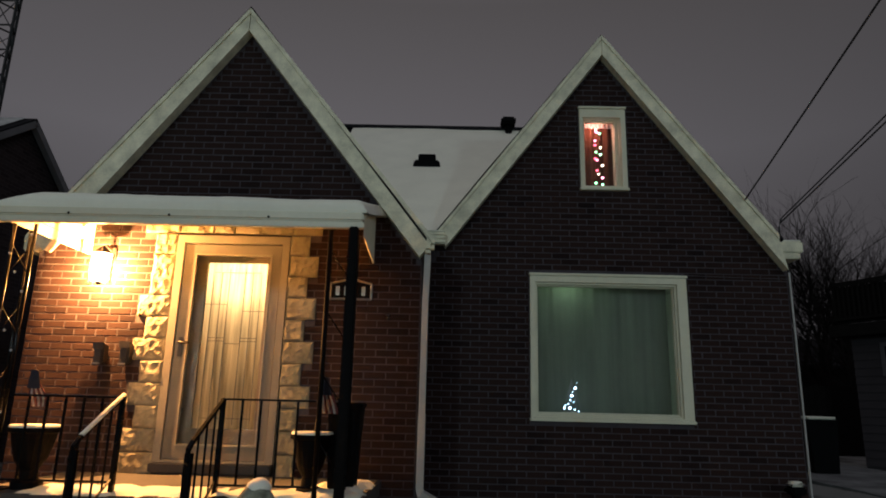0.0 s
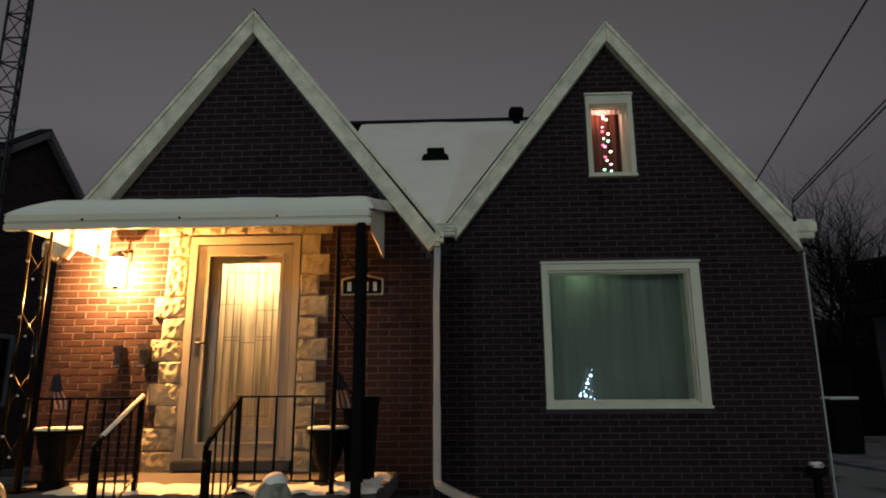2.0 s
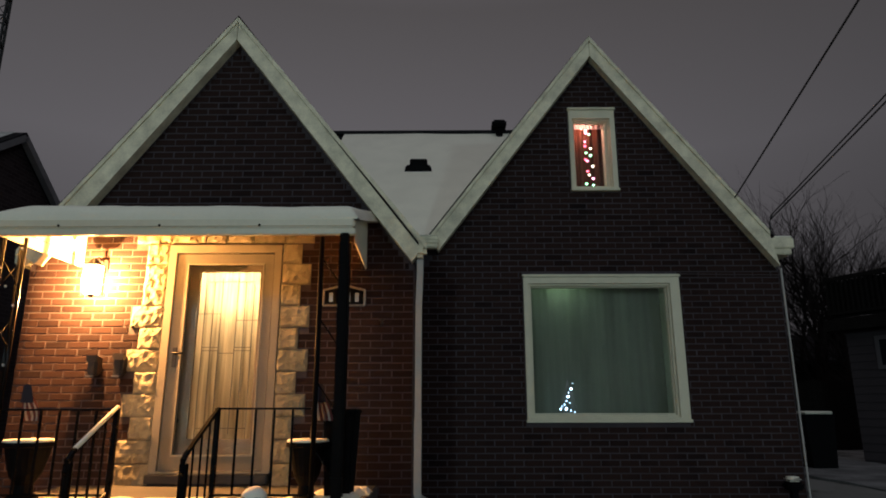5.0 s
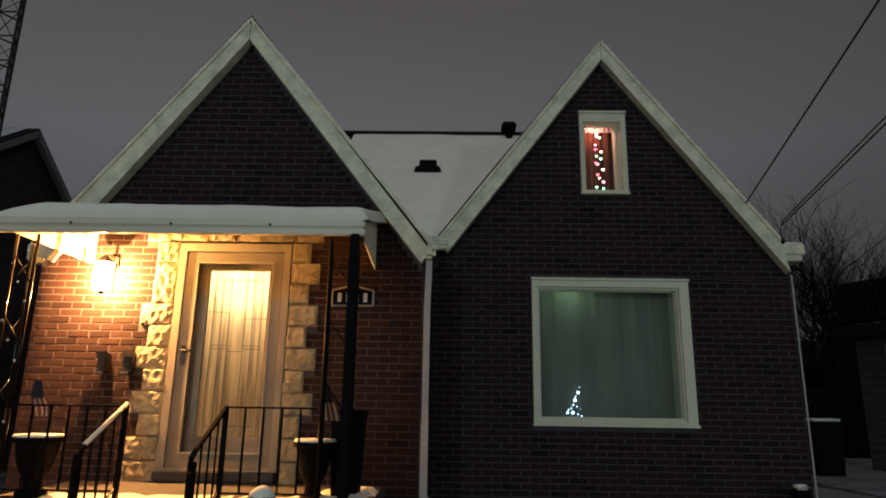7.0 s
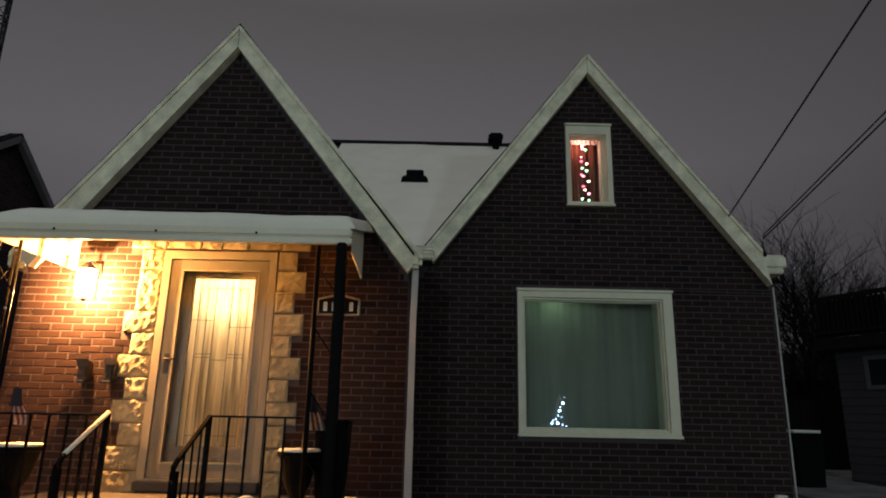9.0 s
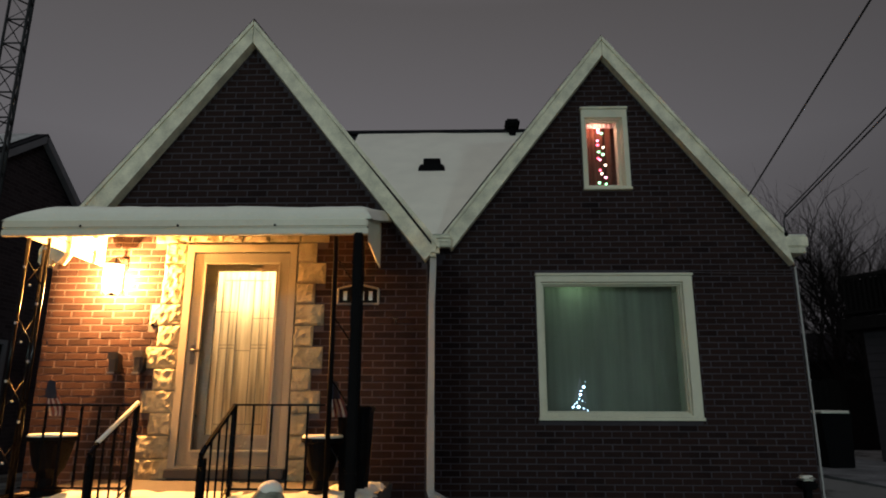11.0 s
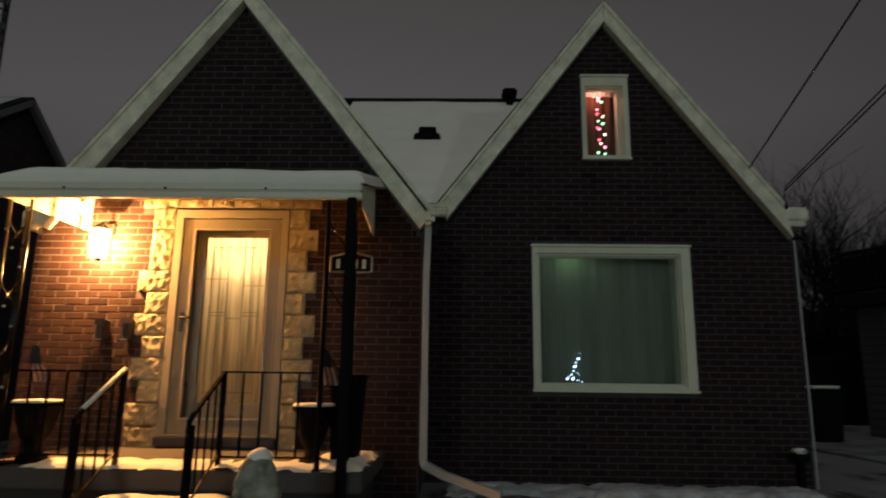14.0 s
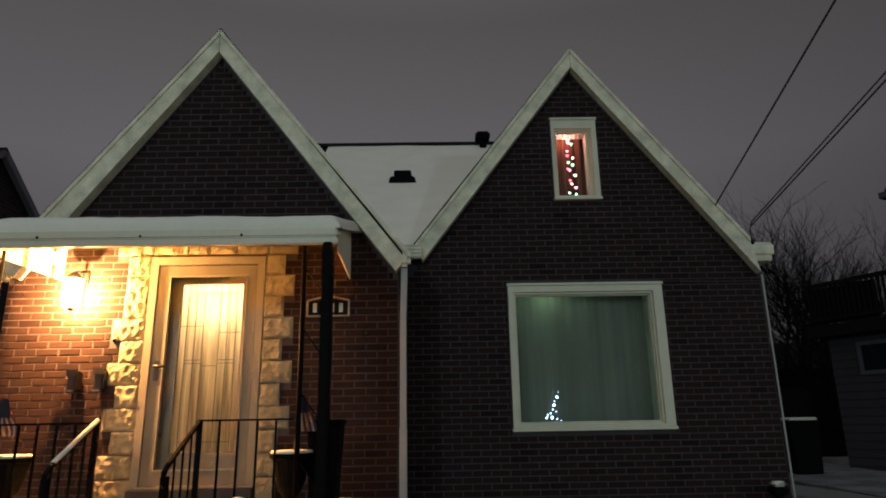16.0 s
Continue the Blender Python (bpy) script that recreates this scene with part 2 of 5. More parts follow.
def prism(bm, pts, y0, y1):
    """A polygon in x and z, drawn out from y0 to y1."""
    a = [bm.verts.new((x, y0, z)) for x, z in pts]
    b = [bm.verts.new((x, y1, z)) for x, z in pts]
    n = len(pts)
    bm.faces.new(a)
    bm.faces.new(b[::-1])
    for i in range(n):
        bm.faces.new((a[i], b[i], b[(i + 1) % n], a[(i + 1) % n]))
    return bm


def slab(bm, corners, thick):
    """A plate on four corners, thick downwards along z."""
    a = [bm.verts.new(c) for c in corners]
    b = [bm.verts.new((c[0], c[1], c[2] - thick)) for c in corners]
    bm.faces.new(a)
    bm.faces.new(b[::-1])
    n = len(corners)
    for i in range(n):
        bm.faces.new((a[i], b[i], b[(i + 1) % n], a[(i + 1) % n]))
    return bm


def tube(bm, pts, r, sides=6, r1=None):
    pts = [Vector(p) for p in pts]
    rings, n = [], len(pts)
    for i, p in enumerate(pts):
        d = (pts[min(i + 1, n - 1)] - pts[max(i - 1, 0)]).normalized()
        u = d.cross(Vector((0, 0, 1)) if abs(d.z) < 0.9 else Vector((1, 0, 0))).normalized()
        w = d.cross(u)
        rr = r if r1 is None else r + (r1 - r) * i / max(1, n - 1)
        rings.append([bm.verts.new(p + rr * (math.cos(2 * math.pi * k / sides + math.pi / 4) * u + math.sin(2 * math.pi * k / sides + math.pi / 4) * w)) for k in range(sides)])
    for a, b in zip(rings, rings[1:]):
        for k in range(sides):
            bm.faces.new((a[k], a[(k + 1) % sides], b[(k + 1) % sides], b[k]))
    bm.faces.new(rings[0][::-1])
    bm.faces.new(rings[-1])
    return bm


def lathe(bm, profile, x, y, sides=24, flute=0.0):
    rings = []
    for r, z in profile:
        rings.append([bm.verts.new((x + r * (1 + flute * math.cos(k * math.pi)) * math.cos(2 * math.pi * k / sides), y + r * (1 + flute * math.cos(k * math.pi)) * math.sin(2 * math.pi * k / sides), z)) for k in range(sides)])
    for a, b in zip(rings, rings[1:]):
        for k in range(sides):
            bm.faces.new((a[k], a[(k + 1) % sides], b[(k + 1) % sides], b[k]))
    bm.faces.new(rings[0][::-1])
    bm.faces.new(rings[-1])
    return bm


def part(name, bm, mat, parent=None, label="", smooth=False, kind=""):
    me = bpy.data.meshes.new(name)
    bmesh.ops.recalc_face_normals(bm, faces=bm.faces)
    if smooth:
        for f in bm.faces:
            f.smooth = True
    bm.to_mesh(me)
    bm.free()
    me.materials.append(mat)
    ob = new(name, me)
    if parent:
        ob.parent = parent
        ob.matrix_parent_inverse = Matrix.Translation(parent.location).inverted()
    return tagged(ob, label, kind=kind)


def thing(name, label, category, loc=(0, 0, 0), group="", kind=""):
    ob = new(name)
    ob.location = loc
    return tagged(ob, label, category, group, kind)


def solid(name, bm, mat, label, category, kind="", group="", smooth=False):
    return tagged(part(name, bm, mat, None, label, smooth), label, category, group, kind)


def B():
    return bmesh.new()


# ---- the ground ----
GZ = 0.42  # level beside the houses


def ground_z(x, y):
    k = min(1, max(0, (y - 0.6) / 3.2))
    k = k * k * (3 - 2 * k)
    return GZ * k + 0.03 * noise.noise((x * 0.8, y * 0.8, 0)) + 0.012 * noise.noise((x * 4, y * 4, 3))


bm = B()
xs = [-400, -120, -40] + [-20 + 0.25 * i for i in range(141)] + [40, 120, 400]
ys = [-400, -120, -40, -12] + [-4 + 0.25 * i for i in range(101)] + [40, 120, 400]
rows = [[bm.verts.new((x, y, ground_z(x, y))) for x in xs] for y in ys]
for r0, r1 in zip(rows, rows[1:]):
    for i in range(len(xs) - 1):
        bm.faces.new((r0[i], r0[i + 1], r1[i + 1], r1[i]))
solid("ground", bm, M_LAWN, "dull patchy snow lawn sloping up to the houses", "ground", "structure", smooth=True)


def strip(name, pts, half, mat, label, cat, up=0.02):
    bm = B()
    prev = None
    n = 24
    for i in range(n + 1):
        f = i / n
        x, y = pts[0][0] + (pts[1][0] - pts[0][0]) * f, pts[0][1] + (pts[1][1] - pts[0][1]) * f
        d = Vector((pts[1][0] - pts[0][0], pts[1][1] - pts[0][1], 0)).normalized()
        nx, ny = -d.y * half, d.x * half
        wob = 1 + 0.18 * noise.noise((x * 1.7, y * 1.7, 9))
        a = [bm.verts.new((x + s * nx * wob, y + s * ny * wob, ground_z(x, y) + h)) for s, h in ((-1, -0.1), (-1, up), (1, up), (1, -0.1))]
        if prev:
            for k in range(3):
                bm.faces.new((prev[k], prev[k + 1], a[k + 1], a[k]))
        prev = a
    return solid(name, bm, mat, label, cat, "structure")


strip("pavement", ((-4.05, 2.6), (-5.5, 8.6)), 0.17, M_HEDGE, "dark strip edging the snowy side path", "pavement", 0.035)
strip("pavement", ((-3.55, 3.0), (-4.85, 8.4)), 0.035, M_HEDGE, "thin dark edging of the side path", "pavement", 0.03)
strip("kerb", ((-3.75, 2.8), (-5.1, 8.4)), 0.03, M_CONC, "low concrete edging along the side path", "kerb", 0.07)
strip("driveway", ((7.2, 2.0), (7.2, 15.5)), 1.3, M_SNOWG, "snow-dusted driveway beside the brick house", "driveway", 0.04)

# ---- the brick house ----
YL, YR = 5.966, 7.07
BW, BH = 0.2032, 0.0677
SL = 1.29  # steepness of the two front gables


def clip_spans(x0, x1, cuts):
    spans = [(x0, x1)]
    for a, b in cuts:
        spans = [s for u, v in spans for s in ((u, min(v, a)), (max(u, b), v)) if s[1] - s[0] > 0.025]
    return spans


def brick_mesh(name, w):
    bm = B()
    brick_into(bm, 0, 0, 0, w)
    me = bpy.data.meshes.new(name)
    bmesh.ops.recalc_face_normals(bm, faces=bm.faces)
    bm.to_mesh(me)
    bm.free()
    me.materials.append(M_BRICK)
    return me


def brick_into(bm, x, y, z, w):
    """Front of the brick at y, with chamfered rim; back 2 cm further in."""
    c, h, g = 0.003, BH - 0.011, 0.011
    o = [bm.verts.new((x + a, y + 0.004, z + b)) for a, b in ((0, 0), (w - g, 0), (w - g, h), (0, h))]
    f = [bm.verts.new((x + a, y, z + b)) for a, b in ((c, c), (w - g - c, c), (w - g - c, h - c), (c, h - c))]
    k = [bm.verts.new((x + a, y + 0.02, z + b)) for a, b in ((0, 0), (w - g, 0), (w - g, h), (0, h))]
    bm.faces.new(f)
    for i in range(4):
        j = (i + 1) % 4
        bm.faces.new((o[i], o[j], f[j], f[i]))
        bm.faces.new((k[i], k[j], o[j], o[i]))


FULL = None


def lay_bricks(wall, y, z0, z1, span, holes, near):
    """Running bond between z0 and z1. span(z): the ends of a course; holes: (x0, x1, z0, z1); near(x, z): picked as single pieces."""
    global FULL
    FULL = FULL or brick_mesh("brick", BW)
    rest, count, k = B(), 0, 0
    z = z0
    while z < z1:
        a, b = span(z + BH)
        x = math.floor(a / BW) * BW + (BW / 2 if k % 2 else 0) - BW
        cuts = [(h[0], h[1]) for h in holes if z + BH > h[2] + 0.01 and z < h[3] - 0.01]
        while x < b:
            jig, out = random.uniform(-0.0015, 0.0015), random.uniform(-0.0015, 0.002)
            for u, v in clip_spans(max(x, a), min(x + BW, b), cuts) if min(x + BW, b) > max(x, a) + 0.02 else ():
                if v - u > BW - 0.001 and near(u, z) and count < 300:
                    ob = new("brick", FULL)
                    ob.location = (u + jig, y + out, z)
                    ob.parent = wall
                    count += 1
                else:
                    brick_into(rest, u + jig, y + out, z, v - u)
            x += BW
        z += BH
        k += 1
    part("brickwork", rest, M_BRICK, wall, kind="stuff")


# left wing: x -3.92 .. -0.21, gable over z 3.0
LX0, LX1, LXC, LZA = -3.92, -0.21, -2.06, 5.32
bm = B()
prism(bm, [(LX0, 0.2), (-2.56, 0.2), (-2.56, 3.06), (LX0, 3.06)], YL + 0.004, YL + 0.22)
prism(bm, [(-1.49, 0.2), (LX1, 0.2), (LX1, 3.06), (-1.49, 3.06)], YL + 0.004, YL + 0.22)
prism(bm, [(-2.56, 0.2), (-1.49, 0.2), (-1.49, 0.86), (-2.56, 0.86)], YL + 0.004, YL + 0.22)
prism(bm, [(LX0, 3.06), (LX1, 3.06), (LX1, 3.1), (LXC, LZA), (LX0, 3.1)], YL + 0.004, YL + 0.22)
wall_left = solid("wall_left_wing", bm, M_MORTAR, "red-brown brick gable wall behind the lit porch", "wall", "structure")
bm = B()
box(bm, LX1 - 0.21, LX1 - 0.008, YL + 0.22, 9.5, 0.2, 3.15)
box(bm, LX0 + 0.008, LX0 + 0.21, YL + 0.22, 14.0, 0.2, 3.15)
solid("wall_wing_sides", bm, M_NBRICK, "brick side walls of the projecting wing", "wall", "structure")

# right wing: recessed wall with the picture window and the attic window
RX0, RX1, RXC, RZA = -0.30, 3.85, 1.83, 5.76
WIN = (1.0, 2.67, 1.41, 2.95)
ATT = (1.59, 2.06, 4.015, 4.95)
bm = B()
prism(bm, [(RX0, 0.2), (WIN[0], 0.2), (WIN[0], 3.3), (RX0, 3.3)], YR + 0.004, YR + 0.22)
prism(bm, [(WIN[1], 0.2), (RX1, 0.2), (RX1, 3.15), (RX1 - 0.09, 3.3), (WIN[1], 3.3)], YR + 0.004, YR + 0.22)
prism(bm, [(WIN[0], 0.2), (WIN[1], 0.2), (WIN[1], WIN[2]), (WIN[0], WIN[2])], YR + 0.004, YR + 0.22)
prism(bm, [(WIN[0], WIN[3]), (WIN[1], WIN[3]), (WIN[1], 3.3), (WIN[0], 3.3)], YR + 0.004, YR + 0.22)
gx = lambda z: (RZA - z) / SL
prism(bm, [(RXC - gx(3.3), 3.3), (ATT[0], 3.3), (ATT[0], ATT[3]), (RXC - gx(ATT[3]), ATT[3])], YR + 0.004, YR + 0.22)
prism(bm, [(ATT[1], 3.3), (RX1 - 0.09, 3.3), (RXC + gx(ATT[3]), ATT[3]), (ATT[1], ATT[3])], YR + 0.004, YR + 0.22)
prism(bm, [(ATT[0], 3.3), (ATT[1], 3.3), (ATT[1], ATT[2]), (ATT[0], ATT[2])], YR + 0.004, YR + 0.22)
prism(bm, [(RXC - gx(ATT[3]), ATT[3]), (RXC + gx(ATT[3]), ATT[3]), (RXC, RZA)], YR + 0.004, YR + 0.22)
wall_right = solid("wall_right_wing", bm, M_MORTAR, "dark brick gable wall with a picture window", "wall", "structure")
bm = B()
box(bm, RX1 - 0.21, RX1 - 0.008, YR + 0.22, 14.0, 0.2, 3.2)
box(bm, LX0 + 0.21, RX1 - 0.21, 13.8, 14.0, 0.2, 3.3)
solid("wall_house_back", bm, M_NBRICK, "brick side and back walls of the house", "wall", "structure")


def gable_roof(xc, za, zeave_l, zeave_r, y0, y1, name, label):
    """Two thin dark roof plates over a front gable."""
    bm = B()
    for s, ze in ((-1, zeave_l), (1, zeave_r)):
        xe = xc + s * (za - ze) / SL
        slab(bm, [(xc, y0, za), (xe, y0, ze), (xe, y1, ze), (xc, y1, za)], 0.034)
    return solid(name, bm, M_SHINGLE, label, "roof", "structure")


gable_roof(LXC, 5.50, 3.02, 3.06, YL - 0.135, 9.6, "roof_left_wing", "dark shingle roof of the porch wing")
gable_roof(RXC, 5.925, 3.42, 3.42, YR - 0.145, 10.2, "roof_right_wing", "dark shingle roof of the window wing")


def rake(name, xc, zo, zi, end, side, y, tip):
    """A fascia board down one slope; its lower end is cut level."""
    bm = B()
    xe, ze = end
    xc = xc + side * 0.003
    prism(bm, [(xc, zo), (xc, zi), tip, (xe, ze)], y - 0.02, y + 0.10)
    ob = solid(name, bm, M_TRIM, "white painted fascia board along the gable slope", "fascia", "structure")
    bm = B()
    k = 0.045
    prism(bm, [(xc, zo + 0.012), (xc, zo - k), (xe + side * 0.005, ze - k), (xe + side * 0.005, ze + 0.012)], y - 0.038, y - 0.021)
    part("trim_strip", bm, M_TRIM, ob)
    return ob


rake("fascia_left_a", LXC, 5.46, 5.222, (-3.98, 2.98), -1, YL - 0.11, (-3.80, 2.86))
rake("fascia_left_b", LXC, 5.46, 5.222, (-0.098, 3.03), 1, YL - 0.11, (-0.232, 2.873))
rake("fascia_right_a", RXC, 5.90, 5.655, (-0.098, 3.392), -1, YR - 0.12, (0.0, 3.238))
rake("fascia_right_b", RXC, 5.90, 5.655, (3.72, 3.45), 1, YR - 0.12, (3.80, 3.06))
bm = B()
box(bm, LX0 - 0.12, LX0 + 0.02, YL - 0.08, 12, 2.86, 3.0, 0.02)
solid("gutter", bm, M_TRIM, "white eaves gutter along the side of the wing", "gutter", "structure")


def end_gutter(x0, x1, y0, y1, z0, z1, label):
    t = thing("gutter", label, "gutter", ((x0 + x1) / 2, y0, z0))
    bm = B()
    box(bm, x0, x1, y0, y1, z0 + 0.07, z1, 0.012)
    box(bm, x0 + 0.02, x1 - 0.03, y0 + 0.015, y1, z0, z0 + 0.069, 0.01)
    part("trough", bm, M_TRIM, t)
    bm = B()
    box(bm, x0 + 0.012, x1 - 0.012, y0 + 0.012, y1, z1 - 0.004, z1 + 0.02, 0.009)
    part("snow_cap", bm, M_SNOW, t, "thin snow on the gutter", True)
    return t


end_gutter(3.70, 4.01, YR - 0.10, YR + 0.5, 3.20, 3.395, "boxed white gutter end with snow on it")
vg = thing("gutter", "short ribbed white gutter end in the roof valley", "gutter", (-0.11, YR - 0.25, 3.26))
part("trough", box(B(), -0.215, -0.005, YR - 0.235, YR - 0.145, 3.25, 3.385, 0.008), M_TRIM, vg)
for k in range(3):
    part("rib", box(B(), -0.22, 0.0, YR - 0.25, YR - 0.236, 3.262 + 0.042 * k, 3.285 + 0.042 * k, 0.004), M_TRIM, vg)
part("snow_cap", box(B(), -0.21, -0.01, YR - 0.24, YR - 0.15, 3.386, 3.402, 0.007), M_SNOW, vg, "thin snow on the gutter", True)
# main roof behind, under snow
RY0, RZ0, RY1, RZ1 = 7.0, 3.36, 10.45, 6.245
slope = (RZ1 - RZ0) / (RY1 - RY0)
bm = B()
slab(bm, [(-4.1, 7.4, RZ0 + 0.4 * slope - 0.1), (3.8, 7.4, RZ0 + 0.4 * slope - 0.1), (3.8, RY1, RZ1 - 0.06), (-4.1, RY1, RZ1 - 0.06)], 0.08)
slab(bm, [(-4.1, RY1, RZ1 - 0.06), (3.8, RY1, RZ1 - 0.06), (3.8, 14.3, 3.1), (-4.1, 14.3, 3.1)], 0.08)
roof = solid("roof_main", bm, M_SHINGLE, "dark shingle main roof running across the house", "roof", "structure")


def snow_top(x, y):
    """Main slope, filled up where the two wings' roofs run into it."""
    main = RZ0 + slope * (y - RY0)
    left, right = 5.50 - SL * (x - LXC), 5.925 - SL * (RXC - x)
    return max(main, left + 0.012, right + 0.012) + 0.015 * noise.noise((x * 1.4, y * 2.2, 1))


bm = B()
grid = [[bm.verts.new((x, y, snow_top(x, y))) for x in [-1.7 + 3.1 * i / 60 for i in range(61)]] for y in [6.95 + (RY1 - 0.06 - 6.95) * j / 40 for j in range(41)]]
for a, b in zip(grid, grid[1:]):
    for i in range(60):
        bm.faces.new((a[i], a[i + 1], b[i + 1], b[i]))
part("snow_cover", bm, M_SNOW, roof, "smooth snow cover on the front slope", True, "stuff")
bm = B()
box(bm, -4.1, 3.8, RY1 - 0.08, RY1 + 0.08, RZ1 - 0.06, RZ1 + 0.008, 0.01)
part("ridge_cap", bm, M_SHINGLE, roof, "dark ridge shingles clear of snow")

# roof vent and stack
v = thing("roof_vent", "square dark metal roof vent poking through the snow", "roof vent", (-0.33, 9.0, 5.0))
bm = B()
box(bm, -0.455, -0.195, 8.92, 9.2, 5.02, 5.14, 0.012)
part("hood", bm, M_DARK, v)
bm = B()
box(bm, -0.43, -0.22, 8.96, 9.18, 4.85, 5.019)
part("throat", bm, M_DARK, v)
bm = B()
prism(bm, [(-0.53, 4.90), (-0.12, 4.90), (-0.135, 4.985), (-0.165, 5.018), (-0.485, 5.018), (-0.515, 4.985)], 8.86, 8.915)
part("flashing", bm, M_DARK, v)
v = thing("vent_stack", "dark metal vent stack with a cap on the ridge", "vent pipe", (1.0, 10.35, 6.1))
bm = B()
lathe(bm, [(0.06, 5.95), (0.06, 6.27)], 1.01, 10.30, 16)
part("pipe", bm, M_DARK, v, smooth=True)
bm = B()
box(bm, 0.88, 1.13, 10.16, 10.46, 6.24, 6.36, 0.03)
part("cap", bm, M_DARK, v)

# downspout at the inner corner
d = thing("downspout", "beige metal downspout in the corner between the wings", "downspout", (-0.15, YL - 0.04, GZ))
part("rain_head", box(B(), -0.215, -0.092, YL - 0.15, YL - 0.02, 2.915, 3.03, 0.035), M_TRIM, d, "white rounded rain head")
bm = B()
tube(bm, [(-0.155, YL - 0.035, 2.95), (-0.155, YL - 0.035, 2.80), (-0.165, YL - 0.05, 2.45), (-0.165, YL - 0.05, 1.42)], 0.042, 4)
part("upper_pipe", bm, M_SPOUT, d)
bm = B()
tube(bm, [(-0.165, YL - 0.05, 1.44), (-0.165, YL - 0.05, 0.80), (-0.15, YL - 0.07, 0.74)], 0.047, 4)
part("lower_pipe", bm, M_SPOUT, d)
bm = B()
tube(bm, [(-0.155, YL - 0.06, 0.76), (0.02, YL - 0.12, 0.68), (0.50, YL - 0.30, 0.545)], 0.047, 4)
part("extension", bm, M_SPOUT, d)
bm = B()
tube(bm, [(RX1 + 0.012, YR - 0.02, 3.05), (RX1 + 0.012, YR - 0.02, GZ)], 0.012, 4)
solid("corner_cable", bm, M_SPOUT, "pale cable running down the brick corner", "cable")


bm = B()
tube(bm, [(2.72, YR - 0.008, 2.995), (3.2, YR - 0.008, 2.985), (RX1 + 0.006, YR - 0.008, 2.98)], 0.004, 5)
solid("wall_cable", bm, M_CABLECLIP, "thin pale cable clipped level along the brick", "cable")


# ---- picture window ----
def frame_ring(bm, x0, x1, z0, z1, w, y0, y1):
    """Four boards round an opening; w: their widths left, right, bottom, top."""
    l, r, b, t = w
    box(bm, x0, x0 + l, y0, y1, z0, z1)
    box(bm, x1 - r, x1, y0, y1, z0, z1)
    box(bm, x0 + l, x1 - r, y0, y1, z0, z0 + b)
    box(bm, x0 + l, x1 - r, y0, y1, z1 - t, z1)
    return bm


def window(name, x0, x1, z0, z1, y, wood, label, rims, bead):
    """rims: casing widths left, right, bottom, top; bead: width of the sash."""
    t = thing(name, label, "window", ((x0 + x1) / 2, y, z0), kind="structure")
    l, r, b, u = rims
    part("window_frame", frame_ring(B(), x0, x1, z0, z1, rims, y - 0.035, y + 0.10), wood, t)
    g = 0.003
    part("sash", frame_ring(B(), x0 + l + g, x1 - r - g, z0 + b + g, z1 - u - g, (bead,) * 4, y - 0.005, y + 0.09), wood, t)
    part("inner_bead", frame_ring(B(), x0 + l + bead + 2 * g, x1 - r - bead - 2 * g, z0 + b + bead + 2 * g, z1 - u - bead - 2 * g, (0.012,) * 4, y + 0.03, y + 0.09), wood, t)
    part("drip_cap", box(B(), x0 - 0.012, x1 + 0.012, y - 0.055, y + 0.02, z1 + 0.002, z1 + 0.03, 0.006), wood, t)
    part("window_sill", box(B(), x0 - 0.01, x1 + 0.012, y - 0.06, y + 0.02, z0 - 0.035, z0 - 0.002, 0.006), wood, t)
    pane = part("pane", box(B(), x0 + l + 0.01, x1 - r - 0.01, y + 0.06, y + 0.066, z0 + b + 0.01, z1 - u - 0.01), M_GLASS, t)
    pane.visible_shadow = False
    return t


w1 = window("window_1", 0.957, 2.70, 1.41, 2.955, YR, M_WINTRIM, "large white-framed picture window with drawn green-lit curtains", (0.052, 0.105, 0.022, 0.07), 0.02)
w2 = window("window_2", 1.558, 2.102, 4.01, 4.995, YR, M_WINTRIM, "narrow white attic window with coloured heart lights", (0.036, 0.058, 0.012, 0.105), 0.013)
part("jamb", box(B(), 1.990, 2.02, YR + 0.045, YR + 0.17, 4.05, 4.86), M_WINTRIM, w2, "cream inner jamb lit from inside")


def shell(name, x0, x1, y0, y1, z0, z1, label, mat=M_WALLIN):
    """A plain closed room behind an opening, open to the front."""
    bm = B()
    t = 0.06
    box(bm, x0, x1, y1, y1 + t, z0, z1)
    box(bm, x0 - t, x0, y0, y1 + t, z0 - t, z1 + t)
    box(bm, x1, x1 + t, y0, y1 + t, z0 - t, z1 + t)
    box(bm, x0, x1, y0, y1 + t, z0 - t, z0)
    box(bm, x0, x1, y0, y1 + t, z1, z1 + t)
    return solid(name, bm, mat, label, "room", "structure")


shell("wall_living_room", 0.6, 3.1, YR + 0.225, 9.2, 1.0, 3.08, "plain plaster room behind the picture window")
shell("wall_attic_room", 1.35, 2.35, YR + 0.225, 8.2, 3.95, 5.02, "plain plaster attic room behind the small window")


def curtain(name, x0, x1, y, z0, z1, mat, label, fold=0.13, deep=0.018):
    bm = B()
    n, prev = int((x1 - x0) / 0.012), None
    for i in range(n + 1):
        x = x0 + (x1 - x0) * i / n
        yy = y + deep * math.sin(x / fold * 2 * math.pi + 1.3 * noise.noise((x * 3, 0, 0))) + 0.008 * noise.noise((x * 14, 2, 0))
        col = [bm.verts.new((x, yy + 0.004 * noise.noise((x * 8, z * 2, 5)), z)) for z in (z0, z0 + (z1 - z0) * 0.5, z1)]
        if prev:
            for k in range(2):
                bm.faces.new((prev[k], col[k], col[k + 1], prev[k + 1]))
        prev = col
    return solid(name, bm, mat, label, "curtain", smooth=True)


